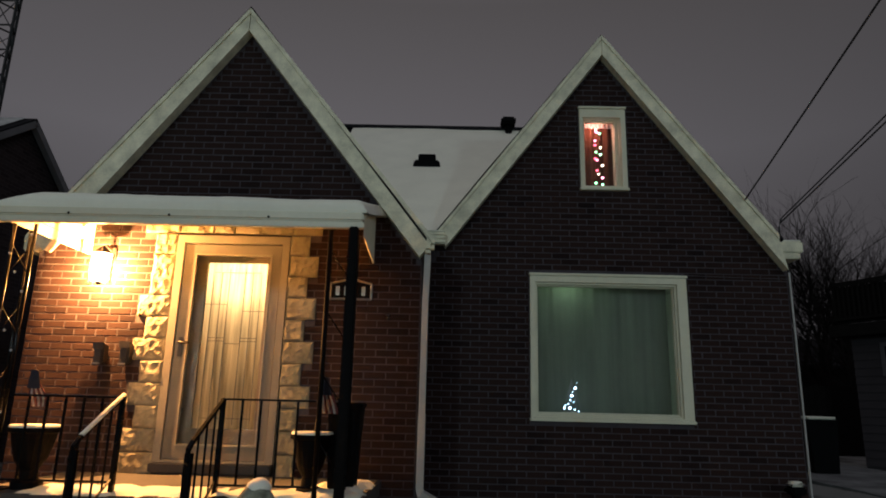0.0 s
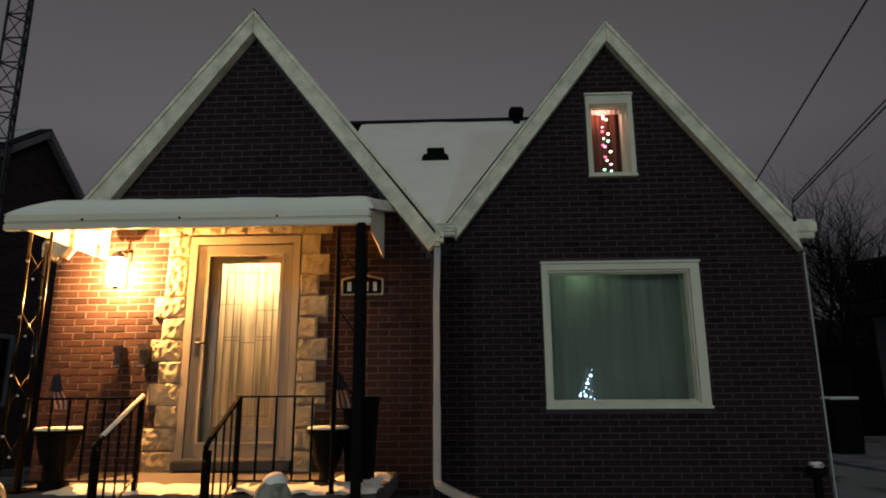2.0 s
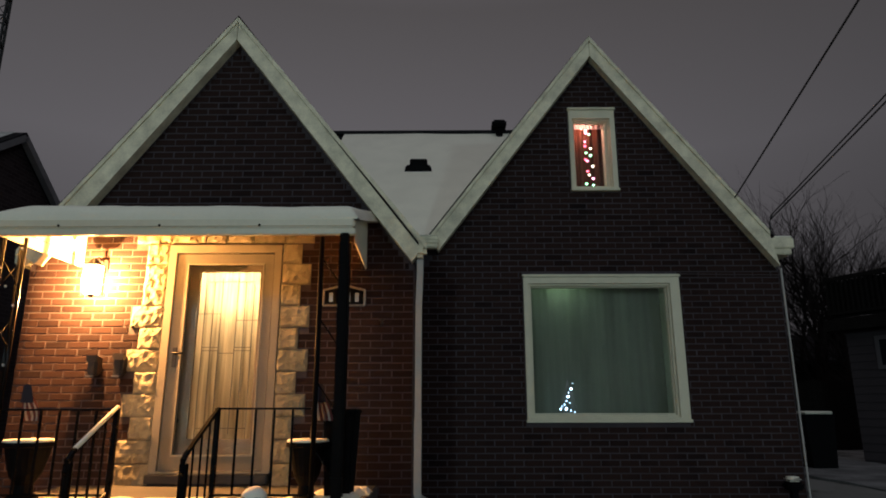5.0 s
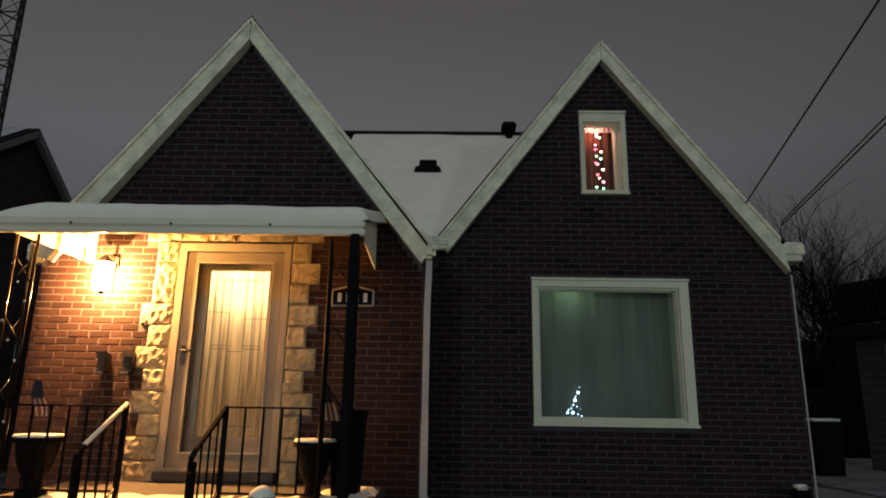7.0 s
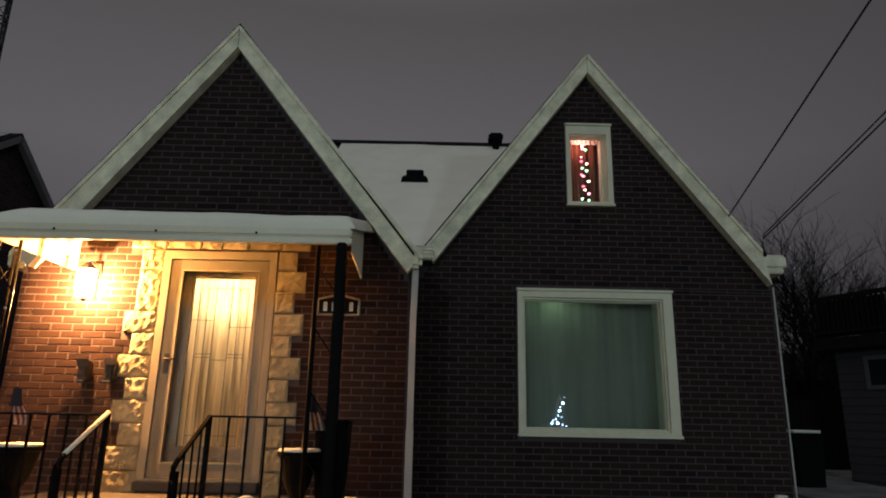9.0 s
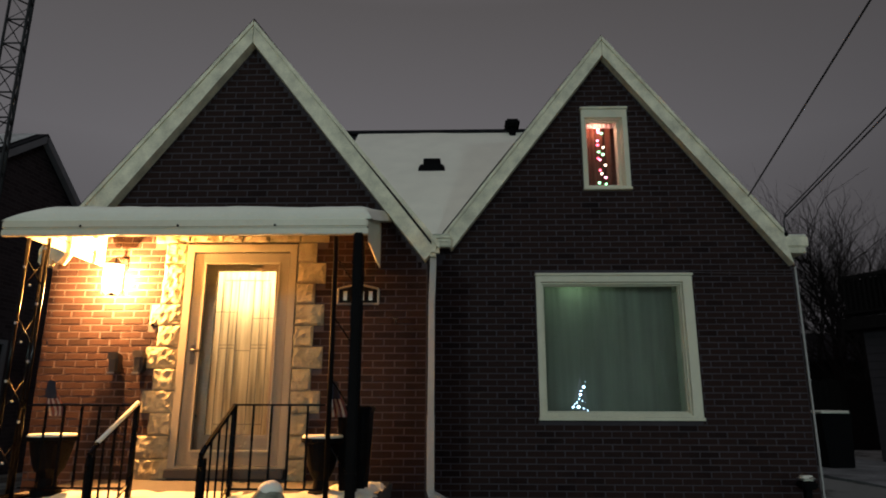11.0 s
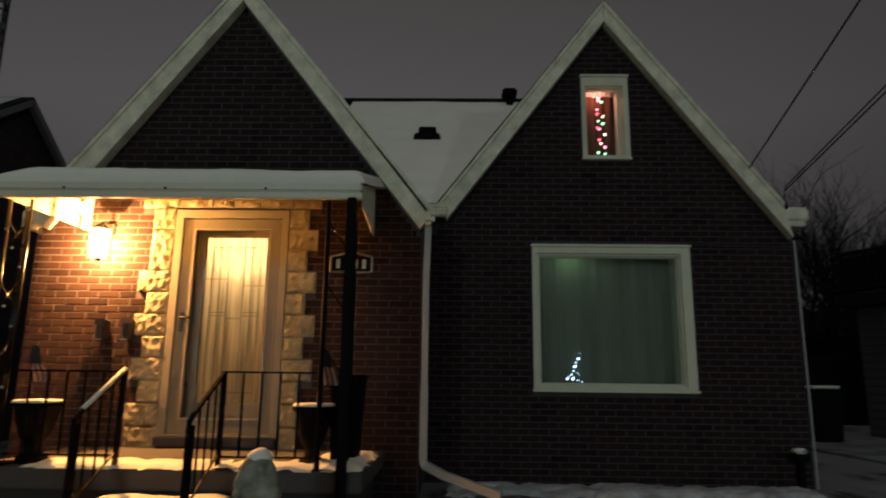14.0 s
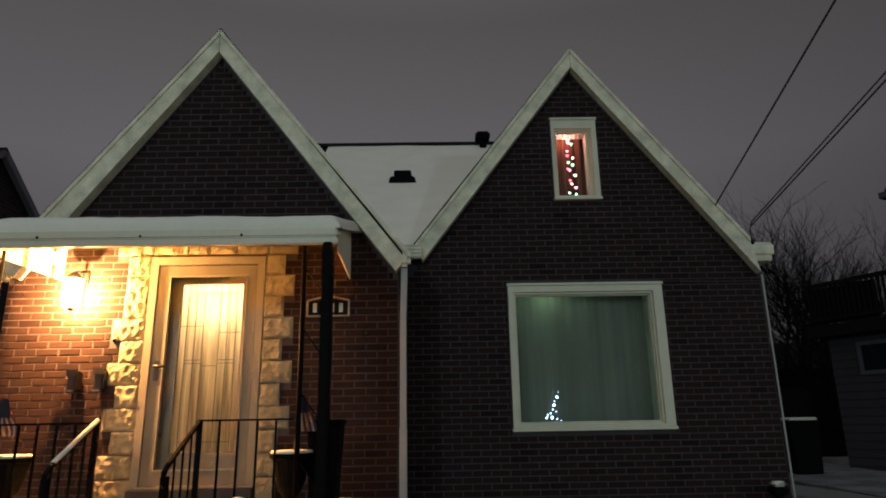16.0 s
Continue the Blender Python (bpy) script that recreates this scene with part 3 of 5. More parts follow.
curtain("curtain", 0.90, 2.56, YR + 0.25, 1.32, 3.02, M_CURTAIN, "pale green sheer curtain drawn across the window", 0.21, 0.006)
curtain("curtain", 1.42, 2.30, YR + 0.34, 4.0, 5.0, M_REDCURTAIN, "dark red curtain inside the attic window", 0.10)
bm = B()
prev = None
for i in range(61):
    x = 1.60 + 0.46 * i / 60
    c = [bm.verts.new((x, YR + 0.135 + 0.006 * math.sin(i * 0.9) + 0.006 * (k % 2), 4.822 + 0.0135 * k)) for k in range(7)]
    if prev:
        for k in range(6):
            bm.faces.new((prev[k], c[k], c[k + 1], prev[k + 1]))
    prev = c
solid("window_valance", bm, M_BLIND, "pale gathered valance lit pink at the window head", "valance", smooth=True)

# heart lights on a string
M_HEARTS = [glowing("heart_" + n, c, 5.5) for n, c in (("red", (1.0, 0.11, 0.17)), ("green", (0.36, 1.0, 0.50)), ("pink", (1.0, 0.34, 0.52)), ("white", (1.0, 0.82, 0.60)))]
t = thing("heart_light_string", "hanging string of small coloured heart lights in the window", "string lights", (1.79, YR + 0.12, 4.75))
pts = [(x, YR + 0.12, z) for x, z in ((1.80, 4.83), (1.786, 4.798), (1.788, 4.765), (1.826, 4.748), (1.772, 4.653), (1.771, 4.597), (1.836, 4.566), (1.779, 4.508), (1.830, 4.476),
                                   (1.768, 4.424), (1.790, 4.405), (1.851, 4.339), (1.785, 4.274), (1.802, 4.229), (1.848, 4.182), (1.767, 4.115), (1.846, 4.099))]
part("cord", tube(B(), pts, 0.0025, 4), M_DARK, t)
for k, p in enumerate(pts[1:]):
    bm = B()
    s = (0.0135, 0.0165, 0.015)[k % 3]
    shape = [(s * 1.0 * math.sin(a) ** 3, s * (0.81 * math.cos(a) - 0.31 * math.cos(2 * a) - 0.12 * math.cos(3 * a))) for a in (2 * math.pi * i / 16 for i in range(16))]
    prism(bm, [(p[0] + u, p[2] + w) for u, w in shape], p[1] - 0.008, p[1] + 0.004)
    part("heart_bulb", bm, M_HEARTS[(3, 2, 1, 2, 0, 3, 1, 1, 0, 2, 3, 0, 3, 2, 1, 1)[k % 16]], t)

# small lit decoration behind the glass
M_LED = glowing("cold_led", (0.50, 0.76, 1.0), 11.0)
t = thing("led_tree", "small cold-white lit wire tree on the window sill", "decoration", (1.42, YR + 0.16, 1.48))
bm = B()
for k in range(6):
    a = k * math.pi / 3
    tube(bm, [(1.435, YR + 0.16, 1.83), (1.435 + 0.10 * math.cos(a), YR + 0.16 + 0.05 * math.sin(a), 1.48)], 0.003, 4)
part("wire_frame", bm, M_SILVER, t)
part("base", lathe(B(), [(0.05, 1.465), (0.05, 1.48)], 1.435, YR + 0.16, 16), M_SILVER, t)
for x, z, r in ((1.471, 1.732, 0.018), (1.432, 1.648, 0.019), (1.405, 1.516, 0.020), (1.346, 1.515, 0.014), (1.503, 1.482, 0.007), (1.44, 1.69, 0.007),
                (1.415, 1.60, 0.008), (1.39, 1.56, 0.008), (1.46, 1.50, 0.008), (1.36, 1.545, 0.007), (1.49, 1.79, 0.005), (1.45, 1.58, 0.006), (1.48, 1.56, 0.005)):
    bm = B()
    bmesh.ops.create_icosphere(bm, subdivisions=1, radius=r * 0.75, matrix=Matrix.Translation((x, YR + 0.155, z)))
    part("led", bm, M_LED, t)

# ---- front door ----
DX0, DX1, DZ0, DZ1 = -2.57, -1.485, 0.985, 3.06
d1 = thing("door_1", "beige storm door before a leaded-glass entry door", "door", ((DX0 + DX1) / 2, YL, 0.86), kind="structure")
bm = frame_ring(B(), DX0, DX1, DZ0 - 0.02, DZ1, (0.07, 0.07, 0.02, 0.075), YL - 0.03, YL + 0.12)
part("door_frame", bm, M_CASING, d1, "cream painted door casing")
SX0, SX1 = DX0 + 0.078, DX1 - 0.078
storm = part("storm_door", frame_ring(B(), SX0, SX1, DZ0 + 0.004, DZ1 - 0.085, (0.10, 0.085, 0.12, 0.09), YL - 0.01, YL + 0.03), M_DOORFRAME, d1)
part("glazing_bead", frame_ring(B(), SX0 + 0.101, SX1 - 0.086, DZ0 + 0.125, DZ1 - 0.176, (0.014,) * 4, YL - 0.016, YL + 0.024), M_CASING, storm)
pane = part("storm_pane", box(B(), SX0 + 0.11, SX1 - 0.095, YL + 0.008, YL + 0.013, DZ0 + 0.13, DZ1 - 0.18), M_GLASS, storm)
pane.visible_shadow = False
bm = B()
tube(bm, [(SX0 + 0.055, YL - 0.012, 2.03), (SX0 + 0.055, YL - 0.06, 2.03), (SX0 + 0.15, YL - 0.065, 2.025)], 0.011, 8)
part("lever_handle", bm, M_BRASS, storm, "dull metal lever handle", True)
part("handle_plate", box(B(), SX0 + 0.035, SX0 + 0.075, YL - 0.02, YL - 0.011, 1.90, 2.08, 0.004), M_BRASS, storm)
EX0, EX1, EY = DX0 + 0.11, DX1 - 0.11, YL + 0.09
GX0, GX1, GZ0, GZ1 = -2.293, -1.709, 1.257, 2.817
entry = part("entry_door", frame_ring(B(), EX0, EX1, DZ0 + 0.01, DZ1 - 0.08, (GX0 - EX0, EX1 - GX1, GZ0 - DZ0 - 0.01, DZ1 - 0.08 - GZ1), EY, EY + 0.045), M_DOORWOOD, d1)
part("glass_moulding", frame_ring(B(), GX0 - 0.03, GX1 + 0.03, GZ0 - 0.03, GZ1 + 0.03, (0.031,) * 4, EY - 0.014, EY - 0.001), M_DOORWOOD, entry)
part("leaded_pane", box(B(), GX0, GX1, EY + 0.016, EY + 0.022, GZ0, GZ1), M_FROST, entry, "frosted leaded glass glowing warm")
gw, gh = GX1 - GX0, GZ1 - GZ0
for f in (0.10, 0.24, 0.37, 0.63, 0.76, 0.90):
    part("came", box(B(), GX0 + gw * f - 0.003, GX0 + gw * f + 0.003, EY + 0.010, EY + 0.0155, GZ0 + (0.0 if f in (0.10, 0.90) else 0.04), GZ1 - 0.03 - 0.22 * abs(f - 0.5)), M_LEAD, entry)
for f, a, b in ((0.06, 0.1, 0.9), (0.74, 0.0, 0.37), (0.70, 0.63, 1.0), (0.535, 0.1, 0.37), (0.515, 0.1, 0.37), (0.535, 0.63, 0.9), (0.515, 0.63, 0.9), (0.50, 0.37, 0.63), (0.94, 0.1, 0.9)):
    part("came", box(B(), GX0 + gw * a, GX0 + gw * b, EY + 0.009, EY + 0.015, GZ0 + gh * f - 0.003, GZ0 + gh * f + 0.003), M_LEAD, entry)
part("door_knob", lathe(B(), [(0.012, 0), (0.028, 0.012), (0.028, 0.03), (0.012, 0.042)], 0, 0, 12), M_BRASS, entry, "small round brass knob", True).matrix_local = pose(EX0 + 0.06, EY - 0.002, 1.42, 90, 0, 0)
part("threshold", box(B(), DX0 + 0.0, DX1, YL - 0.10, YL + 0.14, 0.885, 0.962, 0.008), M_BOX, d1, "dark worn threshold step")
part("kick_board", box(B(), DX0 - 0.0, DX1, YL - 0.02, YL + 0.14, 0.84, 0.884), M_BOX, d1)
shell("wall_hall", -2.75, -1.3, YL + 0.225, 7.6, 0.86, 3.09, "brown painted entrance hall behind the door", M_HALLIN)

# ---- rock-faced stone surround ----
stones = thing("stone_surround", "rough tan limestone quoins round the front door", "stone surround", (-2.0, YL, 0.86), kind="structure")


def stone(x0, x1, z0, z1, y=YL, out=0.042):
    bm = B()
    nx, nz = max(4, int((x1 - x0) / 0.017)), max(4, int((z1 - z0) / 0.017))
    g = 0.0025
    seed = random.uniform(0, 50)
    front = []
    for j in range(nz + 1):
        row = []
        for i in range(nx + 1):
            u, w = i / nx, j / nz
            edge = min(u, 1 - u, w * (z1 - z0) / (x1 - x0), (1 - w) * (z1 - z0) / (x1 - x0))
            p = (u * (x1 - x0) * 7 + seed, w * (z1 - z0) * 7, seed)
            # a flat dressed margin, and a broken lump of rock within it
            lump = 0.62 + 1.1 * noise.noise((p[0] * 1.3, p[1] * 1.3, 4)) - 3.2 * max(0, 0.17 - edge)
            lump = min(1, max(0, lump * 3.2))
            chip = noise.noise((p[0] * 2.6, p[1] * 2.6, 1)) * 0.34 + abs(noise.noise((p[0] * 5, p[1] * 5, 2))) * 0.24
            h = 0.20 * min(1, edge * 30) + lump * (0.30 + chip) + 0.05 * noise.noise((p[0] * 2, p[1] * 2, 6))
            row.append(bm.verts.new((x0 + g + (x1 - x0 - 2 * g) * u, y - 0.012 - out * max(0, h), z0 + g + (z1 - z0 - 2 * g) * w)))
        front.append(row)
    for a, b in zip(front, front[1:]):
        for i in range(nx):
            bm.faces.new((a[i], a[i + 1], b[i + 1], b[i]))
    rim = front[0] + [r[-1] for r in front[1:]] + front[-1][-2::-1] + [r[0] for r in front[-2:0:-1]]
    back = [bm.verts.new((q.co.x, y + 0.03, q.co.z)) for q in rim]
    n = len(rim)
    for i in range(n):
        bm.faces.new((rim[i], rim[(i + 1) % n], back[(i + 1) % n], back[i]))
    return part("stone", bm, M_STONE, stones)


for k in range(11):
    z = 0.845 + 0.2031 * k
    if k != 9:
        stone(-2.883 + random.uniform(-0.012, 0.012) if k in (0, 1, 3, 5, 7) else -2.79, -2.575, z, z + (0.4062 if k == 8 else 0.2031))
    stone(-1.48, -1.203 + random.uniform(-0.008, 0.008) if k % 2 else -1.295, z, z + 0.2031)
x = -2.90
while x < -1.25:
    w = random.uniform(0.20, 0.36)
    stone(x, min(x + w, -1.18), 3.082, 3.17, out=0.03)
    x += w

# ---- porch ----
PF, PY = 0.865, 4.60
porch = thing("porch_slab", "raised concrete porch with two steps and patches of snow", "porch", (-1.9, PY, GZ), kind="structure")
part("floor_slab", box(B(), -3.32, -0.52, PY, YL - 0.002, PF - 0.14, PF, 0.012), M_PORCH, porch)
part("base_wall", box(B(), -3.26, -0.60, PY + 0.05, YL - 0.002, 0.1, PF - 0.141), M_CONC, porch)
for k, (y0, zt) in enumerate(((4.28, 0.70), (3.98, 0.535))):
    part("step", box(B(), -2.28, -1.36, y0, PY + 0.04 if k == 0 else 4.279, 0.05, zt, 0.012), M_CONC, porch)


def snow_patch(name, x0, x1, y0, y1, z, high, seed, parent=None, label="", cut=0.0, mat=None):
    """A low uneven drift with a ragged outline."""
    bm = B()
    nx, ny = max(8, int((x1 - x0) / 0.025)), max(6, int((y1 - y0) / 0.025))
    vs = {}
    for j in range(ny + 1):
        for i in range(nx + 1):
            u, w = i / nx, j / ny
            e = min(u, 1 - u) * 4 * (x1 - x0) / 0.5, min(w, 1 - w) * 4
            x, y = x0 + (x1 - x0) * u, y0 + (y1 - y0) * w
            h = min(1, e[0], e[1]) * 0.9 + 0.75 * noise.noise((x * 5 + seed, y * 5, seed)) + 0.3 * noise.noise((x * 14 + seed, y * 14, seed)) - 0.35 - cut
            if h > 0:
                vs[i, j] = bm.verts.new((x, y, z + high * min(1, h * 1.6) ** 0.6))
            else:
                vs[i, j] = bm.verts.new((x, y, z - 0.004))
    for j in range(ny):
        for i in range(nx):
            q = [vs[i, j], vs[i + 1, j], vs[i + 1, j + 1], vs[i, j + 1]]
            if any(v.co.z > z for v in q):
                bm.faces.new(q)
    return part(name, bm, mat or M_SNOW, parent, label, True, "stuff")


snow_patch("snow_drift", -2.95, -1.55, 4.60, 5.05, PF + 0.001, 0.030, 3.1, porch, "uneven snow along the porch edge", -0.12)
snow_patch("snow_drift", -1.55, -0.53, 4.60, 5.05, PF + 0.001, 0.040, 7.7, porch, "uneven snow along the porch edge", -0.08)
snow_patch("snow_drift", -1.0, -0.52, 4.62, 5.6, PF + 0.001, 0.06, 12.7, porch, "uneven snow along the porch edge")
snow_patch("snow_drift", -2.26, -1.38, 4.28, 4.60, 0.701, 0.025, 5.2, porch, "snow on the step")
snow_patch("snow_drift", -2.26, -1.38, 3.98, 4.29, 0.536, 0.025, 9.4, porch, "snow on the step")

# awning over the porch
aw = thing("porch_awning", "white enamelled metal porch awning under thick snow", "awning", (-2.0, 4.6, 2.8))
AX0, AX1, AY = -3.44, -0.585, 4.56
bm = B()
box(bm, AX0, AX1, AY, AY + 0.05, 2.795, 2.845, 0.006)
box(bm, AX0 + 0.005, AX1 - 0.005, AY - 0.012, AY + 0.04, 2.846, 2.915, 0.012)
part("front_gutter", bm, M_ALU, aw)
bm = B()
slab(bm, [(AX0, AY + 0.05, 2.91), (AX1, AY + 0.05, 2.91), (AX1 - 0.09, YL - 0.012, 3.30), (AX0, YL - 0.012, 3.30)], 0.03)
part("roof_panel", bm, M_ALU, aw)
bm = B()
n = 30
prev = None
for i in range(n + 1):
    y = AY + 0.055 + (YL - 0.02 - AY - 0.055) * i / n
    zt, zb = 2.89 + 0.38 * i / n, 2.735 + 0.085 * i / n
    xi = AX1 - 0.09 * i / n + 0.007 * (1 if i % 2 else -1)
    c = [bm.verts.new((xi + q, y, z)) for q, z in ((-0.001, zb), (0.001, zb), (0.001, zt), (-0.001, zt))]
    if prev:
        for k in range(4):
            bm.faces.new((prev[k], prev[(k + 1) % 4], c[(k + 1) % 4], c[k]))
    prev = c
part("side_panel", bm, M_ALU, aw, "corrugated end panel")
for k in range(4):
    z = 2.855 + 0.1 * k
    y0 = AY + 0.055 + max(0.0, (z + 0.09 - 2.90) / 0.39) * (YL - AY - 0.07)
    if y0 < YL - 0.1:
        part("side_board", box(B(), AX0 + 0.004, AX0 + 0.016, y0, YL - 0.04, z, z + 0.094, 0.003), M_ALU, aw, "plain white end board")
part("wall_trim", box(B(), AX0 + 0.0, AX0 + 0.035, YL - 0.038, YL - 0.003, 2.855, 3.27, 0.004), M_ALU, aw)
for x in (-2.81, -2.05, -1.30):
    bm = B()
    bmesh.ops.create_icosphere(bm, subdivisions=1, radius=0.011, matrix=Matrix.Translation((x, AY - 0.012, 2.865)))
    part("bolt", bm, M_DARK, aw)
bm = B()
prev = None
n = 90
for i in range(n + 1):
    f = i / n
    x = AX0 + 0.0 + (AX1 + 0.02 - AX0) * f
    rise = min(1, (x - AX0) / 0.34) ** 0.55 * min(1, max(0.02, (AX1 + 0.02 - x) / 0.07)) ** 0.5
    wob = 0.012 * noise.noise((x * 2.2, 0, 0)) + 0.006 * noise.noise((x * 7, 1, 0))
    top = 2.915 + (0.122 + 0.02 * (1 - f) + wob) * rise
    prof = [(AY + 0.0, 2.912), (AY - 0.012, 2.912 + 0.4 * (top - 2.912)), (AY + 0.02, 2.912 + 0.8 * (top - 2.912)), (AY + 0.09, top), (AY + 0.5, top + 0.11), (YL - 0.03, top + 0.36), (YL - 0.025, 3.28)]
    c = [bm.verts.new((x, y, z)) for y, z in prof]
    if prev:
        for k in range(len(c) - 1):
            bm.faces.new((prev[k], c[k], c[k + 1], prev[k + 1]))
    prev = c
part("snow_load", bm, M_SNOW, aw, "thick rounded snow on the awning", True)


# ---- wrought-iron columns ----
def column(x_in, x_out, y0, side, lights):
    t = thing("iron_column", "black wrought-iron lattice column carrying the awning" + (", wound with small lights" if lights else ""), "column", (x_out, y0, PF))
    yb = y0 + 0.2
    for x, y in ((x_in, y0), (x_out, y0), (x_out, yb)):
        part("post", tube(B(), [(x, y, PF), (x, y, 2.80)], 0.014 if lights else 0.019, 10), M_IRON if lights else M_IRONFLAT, t, smooth=True)
    part("foot_plate", box(B(), min(x_in, x_out) - 0.03, max(x_in, x_out) + 0.03, y0 - 0.03, yb + 0.03, PF + 0.001, PF + 0.012), M_IRON, t)
    for k in range(4):
        z0 = PF + 0.16 + k * 0.46
        for a, b in (((x_in, y0), (x_out, y0)), ((x_out, y0), (x_out, yb))):
            p, q = (a, b) if lights else (b, a)
            part("brace", tube(B(), [(*p, z0), (*q, z0 + 0.24)], 0.005, 6), M_IRON, t, smooth=True)
    if lights:
        for k in range(13):
            z = PF + 0.25 + 0.145 * k
            s = 0.5 + 0.5 * math.sin(k * 2.1)
            bm = B()
            bmesh.ops.create_icosphere(bm, subdivisions=1, radius=0.012, matrix=Matrix.Translation((x_in + (x_out - x_in) * s, y0 - 0.022, z)))
            part("unlit_bulb", bm, M_BULB, t, "small unlit clear bulb")
    return t


column(-0.846, -0.674, 4.66, 1, False)
column(-3.11, -3.275, 4.66, -1, True)


# ---- railings ----
def railing(xs, y, ztop, zbot, label):
    """A straight guard with upright bars; xs: first and last bar."""
    t = thing("porch_railing", label, "railing", ((xs[0] + xs[1]) / 2, y, PF), group="railings of the porch")
    part("top_rail", box(B(), xs[0], xs[1], y - 0.018, y + 0.018, ztop - 0.014, ztop, 0.003), M_IRON, t)
    part("bottom_rail", box(B(), xs[0], xs[1], y - 0.012, y + 0.012, zbot - 0.012, zbot, 0.002), M_IRON, t)
    n = round((xs[1] - xs[0]) / 0.137)
    for i in range(1, n):
        x = xs[0] + (xs[1] - xs[0]) * i / n
        part("bar", box(B(), x - 0.007, x + 0.007, y - 0.007, y + 0.007, zbot + 0.001, ztop - 0.015), M_IRON, t)
    return t


railing((-1.53, -0.868), 4.66, 1.538, 0.955, "black iron porch railing beside the steps")
railing((-3.07, -2.275), 4.66, 1.532, 0.955, "black iron porch railing beside the steps")


def stair_rail(x, snowy):
    t = thing("stair_railing", "black iron stair handrail" + (" with snow along its top" if snowy else ""), "railing", (x, 4.66, PF), group="handrails of the steps")
    y1, z1, y0, z0 = 4.66, 1.535, 4.13, 1.245
    part("newel_post", box(B(), x - 0.016, x + 0.016, y1 - 0.016, y1 + 0.016, PF, z1), M_IRON, t)
    part("lower_post", tube(B(), [(x, y0, 0.535), (x, y0, 1.20)], 0.030, 8), M_IRON, t)
    bm = tube(B(), [(x, y1, z1 - 0.008), (x, y0 + 0.03, z0 + 0.02), (x, y0 - 0.02, z0 - 0.02), (x, y0 - 0.03, z0 - 0.09), (x, y0 - 0.005, z0 - 0.13)], 0.019, 6)
    part("hand_rail", bm, M_IRON, t)
    part("lower_rail", tube(B(), [(x, y1, 0.98), (x, y0, 0.69)], 0.009, 4), M_IRON, t)
    for k in (1, 2, 3):
        y = y1 + (y0 - y1) * k / 4
        part("bar", tube(B(), [(x, y, 0.98 - 0.29 * k / 4), (x, y, 1.52 - 0.29 * k / 4)], 0.008, 4), M_IRON, t)
    if snowy:
        part("snow_line", tube(B(), [(x + 0.003, y1, z1 + 0.010), (x + 0.003, y0 + 0.05, z0 + 0.045)], 0.017, 6), M_SNOW, t, "thin snow on the rail", True)
    return t


stair_rail(-2.262, True)
stair_rail(-1.538, False)


# ---- planters and flags ----
def planter(x, y, w, label):
    t = thing("urn_planter", label, "planter", (x, y, PF), group="urns on the porch")
    prof = [(0.62, 0.0), (0.62, 0.05), (0.40, 0.07), (0.36, 0.13), (0.62, 0.20), (0.80, 0.31), (0.90, 0.39), (1.05, 0.40), (1.05, 0.43), (0.92, 0.43), (0.90, 0.40)]
    part("urn", lathe(B(), [(r * w, PF + z) for r, z in prof], x, y, 20), M_DARK, t, smooth=False)
    part("snow_cap", lathe(B(), [(w * 0.90, PF + 0.41), (w * 1.03, PF + 0.433), (w * 0.98, PF + 0.448), (w * 0.5, PF + 0.452), (0.01, PF + 0.447)], x, y, 20), M_SNOW, t, "snow on the rim", True)
    return t


planter(-2.99, 4.87, 0.170, "dark urn planter with a snowy rim")
planter(-0.92, 4.84, 0.150, "dark urn planter with a snowy rim")


def flag(x, y, lean):
    t = thing("small_flag", "small striped flag on a stick in the planter", "flag", (x, y, 1.30))
    top = Vector((x + lean, y, 1.72))
    part("stick", tube(B(), [(x, y, 1.29), top], 0.005, 6), M_DOORWOOD, t)
    d = Vector((lean, 0, 0.46)).normalized()
    for k in range(7):
        bm = B()
        prev = None
        for i in range(9):
            f = i / 8
            s0, s1 = 0.028 * k, 0.028 * (k + 1)
            drop = 0.26 * f
            for_y = 0.018 * math.sin(f * 7 + k * 0.5)
            fan = 0.25 + 0.75 * f
            a = [bm.verts.new((x + lean * 0.97 - 0.01 + sx * fan * 0.75, y - 0.012 + for_y + dd, 1.705 - drop)) for sx, dd in ((s0, 0), (s1, 0), (s1, 0.002), (s0, 0.002))]
            if prev:
                for q in range(4):
                    bm.faces.new((prev[q], prev[(q + 1) % 4], a[(q + 1) % 4], a[q]))
            prev = a
        part("stripe", bm, M_FLAGRED if k % 2 == 0 else M_FLAGWHITE, t, smooth=True)
    bm = B()
    prism(bm, [(x + lean - 0.012, 1.715), (x + lean - 0.025, 1.575), (x + lean + 0.075, 1.575), (x + lean + 0.045, 1.705)], y - 0.038, y - 0.034)
    part("canton", bm, M_FLAGBLUE, t, "dark blue corner field")
    return t


flag(-3.05, 4.84, 0.01)
flag(-0.90, 4.80, 0.04)
t = thing("storage_bin", "tall black plastic bin standing on the porch corner", "bin", (-0.70, 5.0, PF))
part("body", prism(B(), [(-0.80, PF), (-0.62, PF), (-0.585, PF + 0.62), (-0.83, PF + 0.62)], 4.92, 5.16), M_DARK, t)
part("lid", box(B(), -0.845, -0.57, 4.90, 5.18, PF + 0.621, PF + 0.66, 0.012), M_DARK, t)

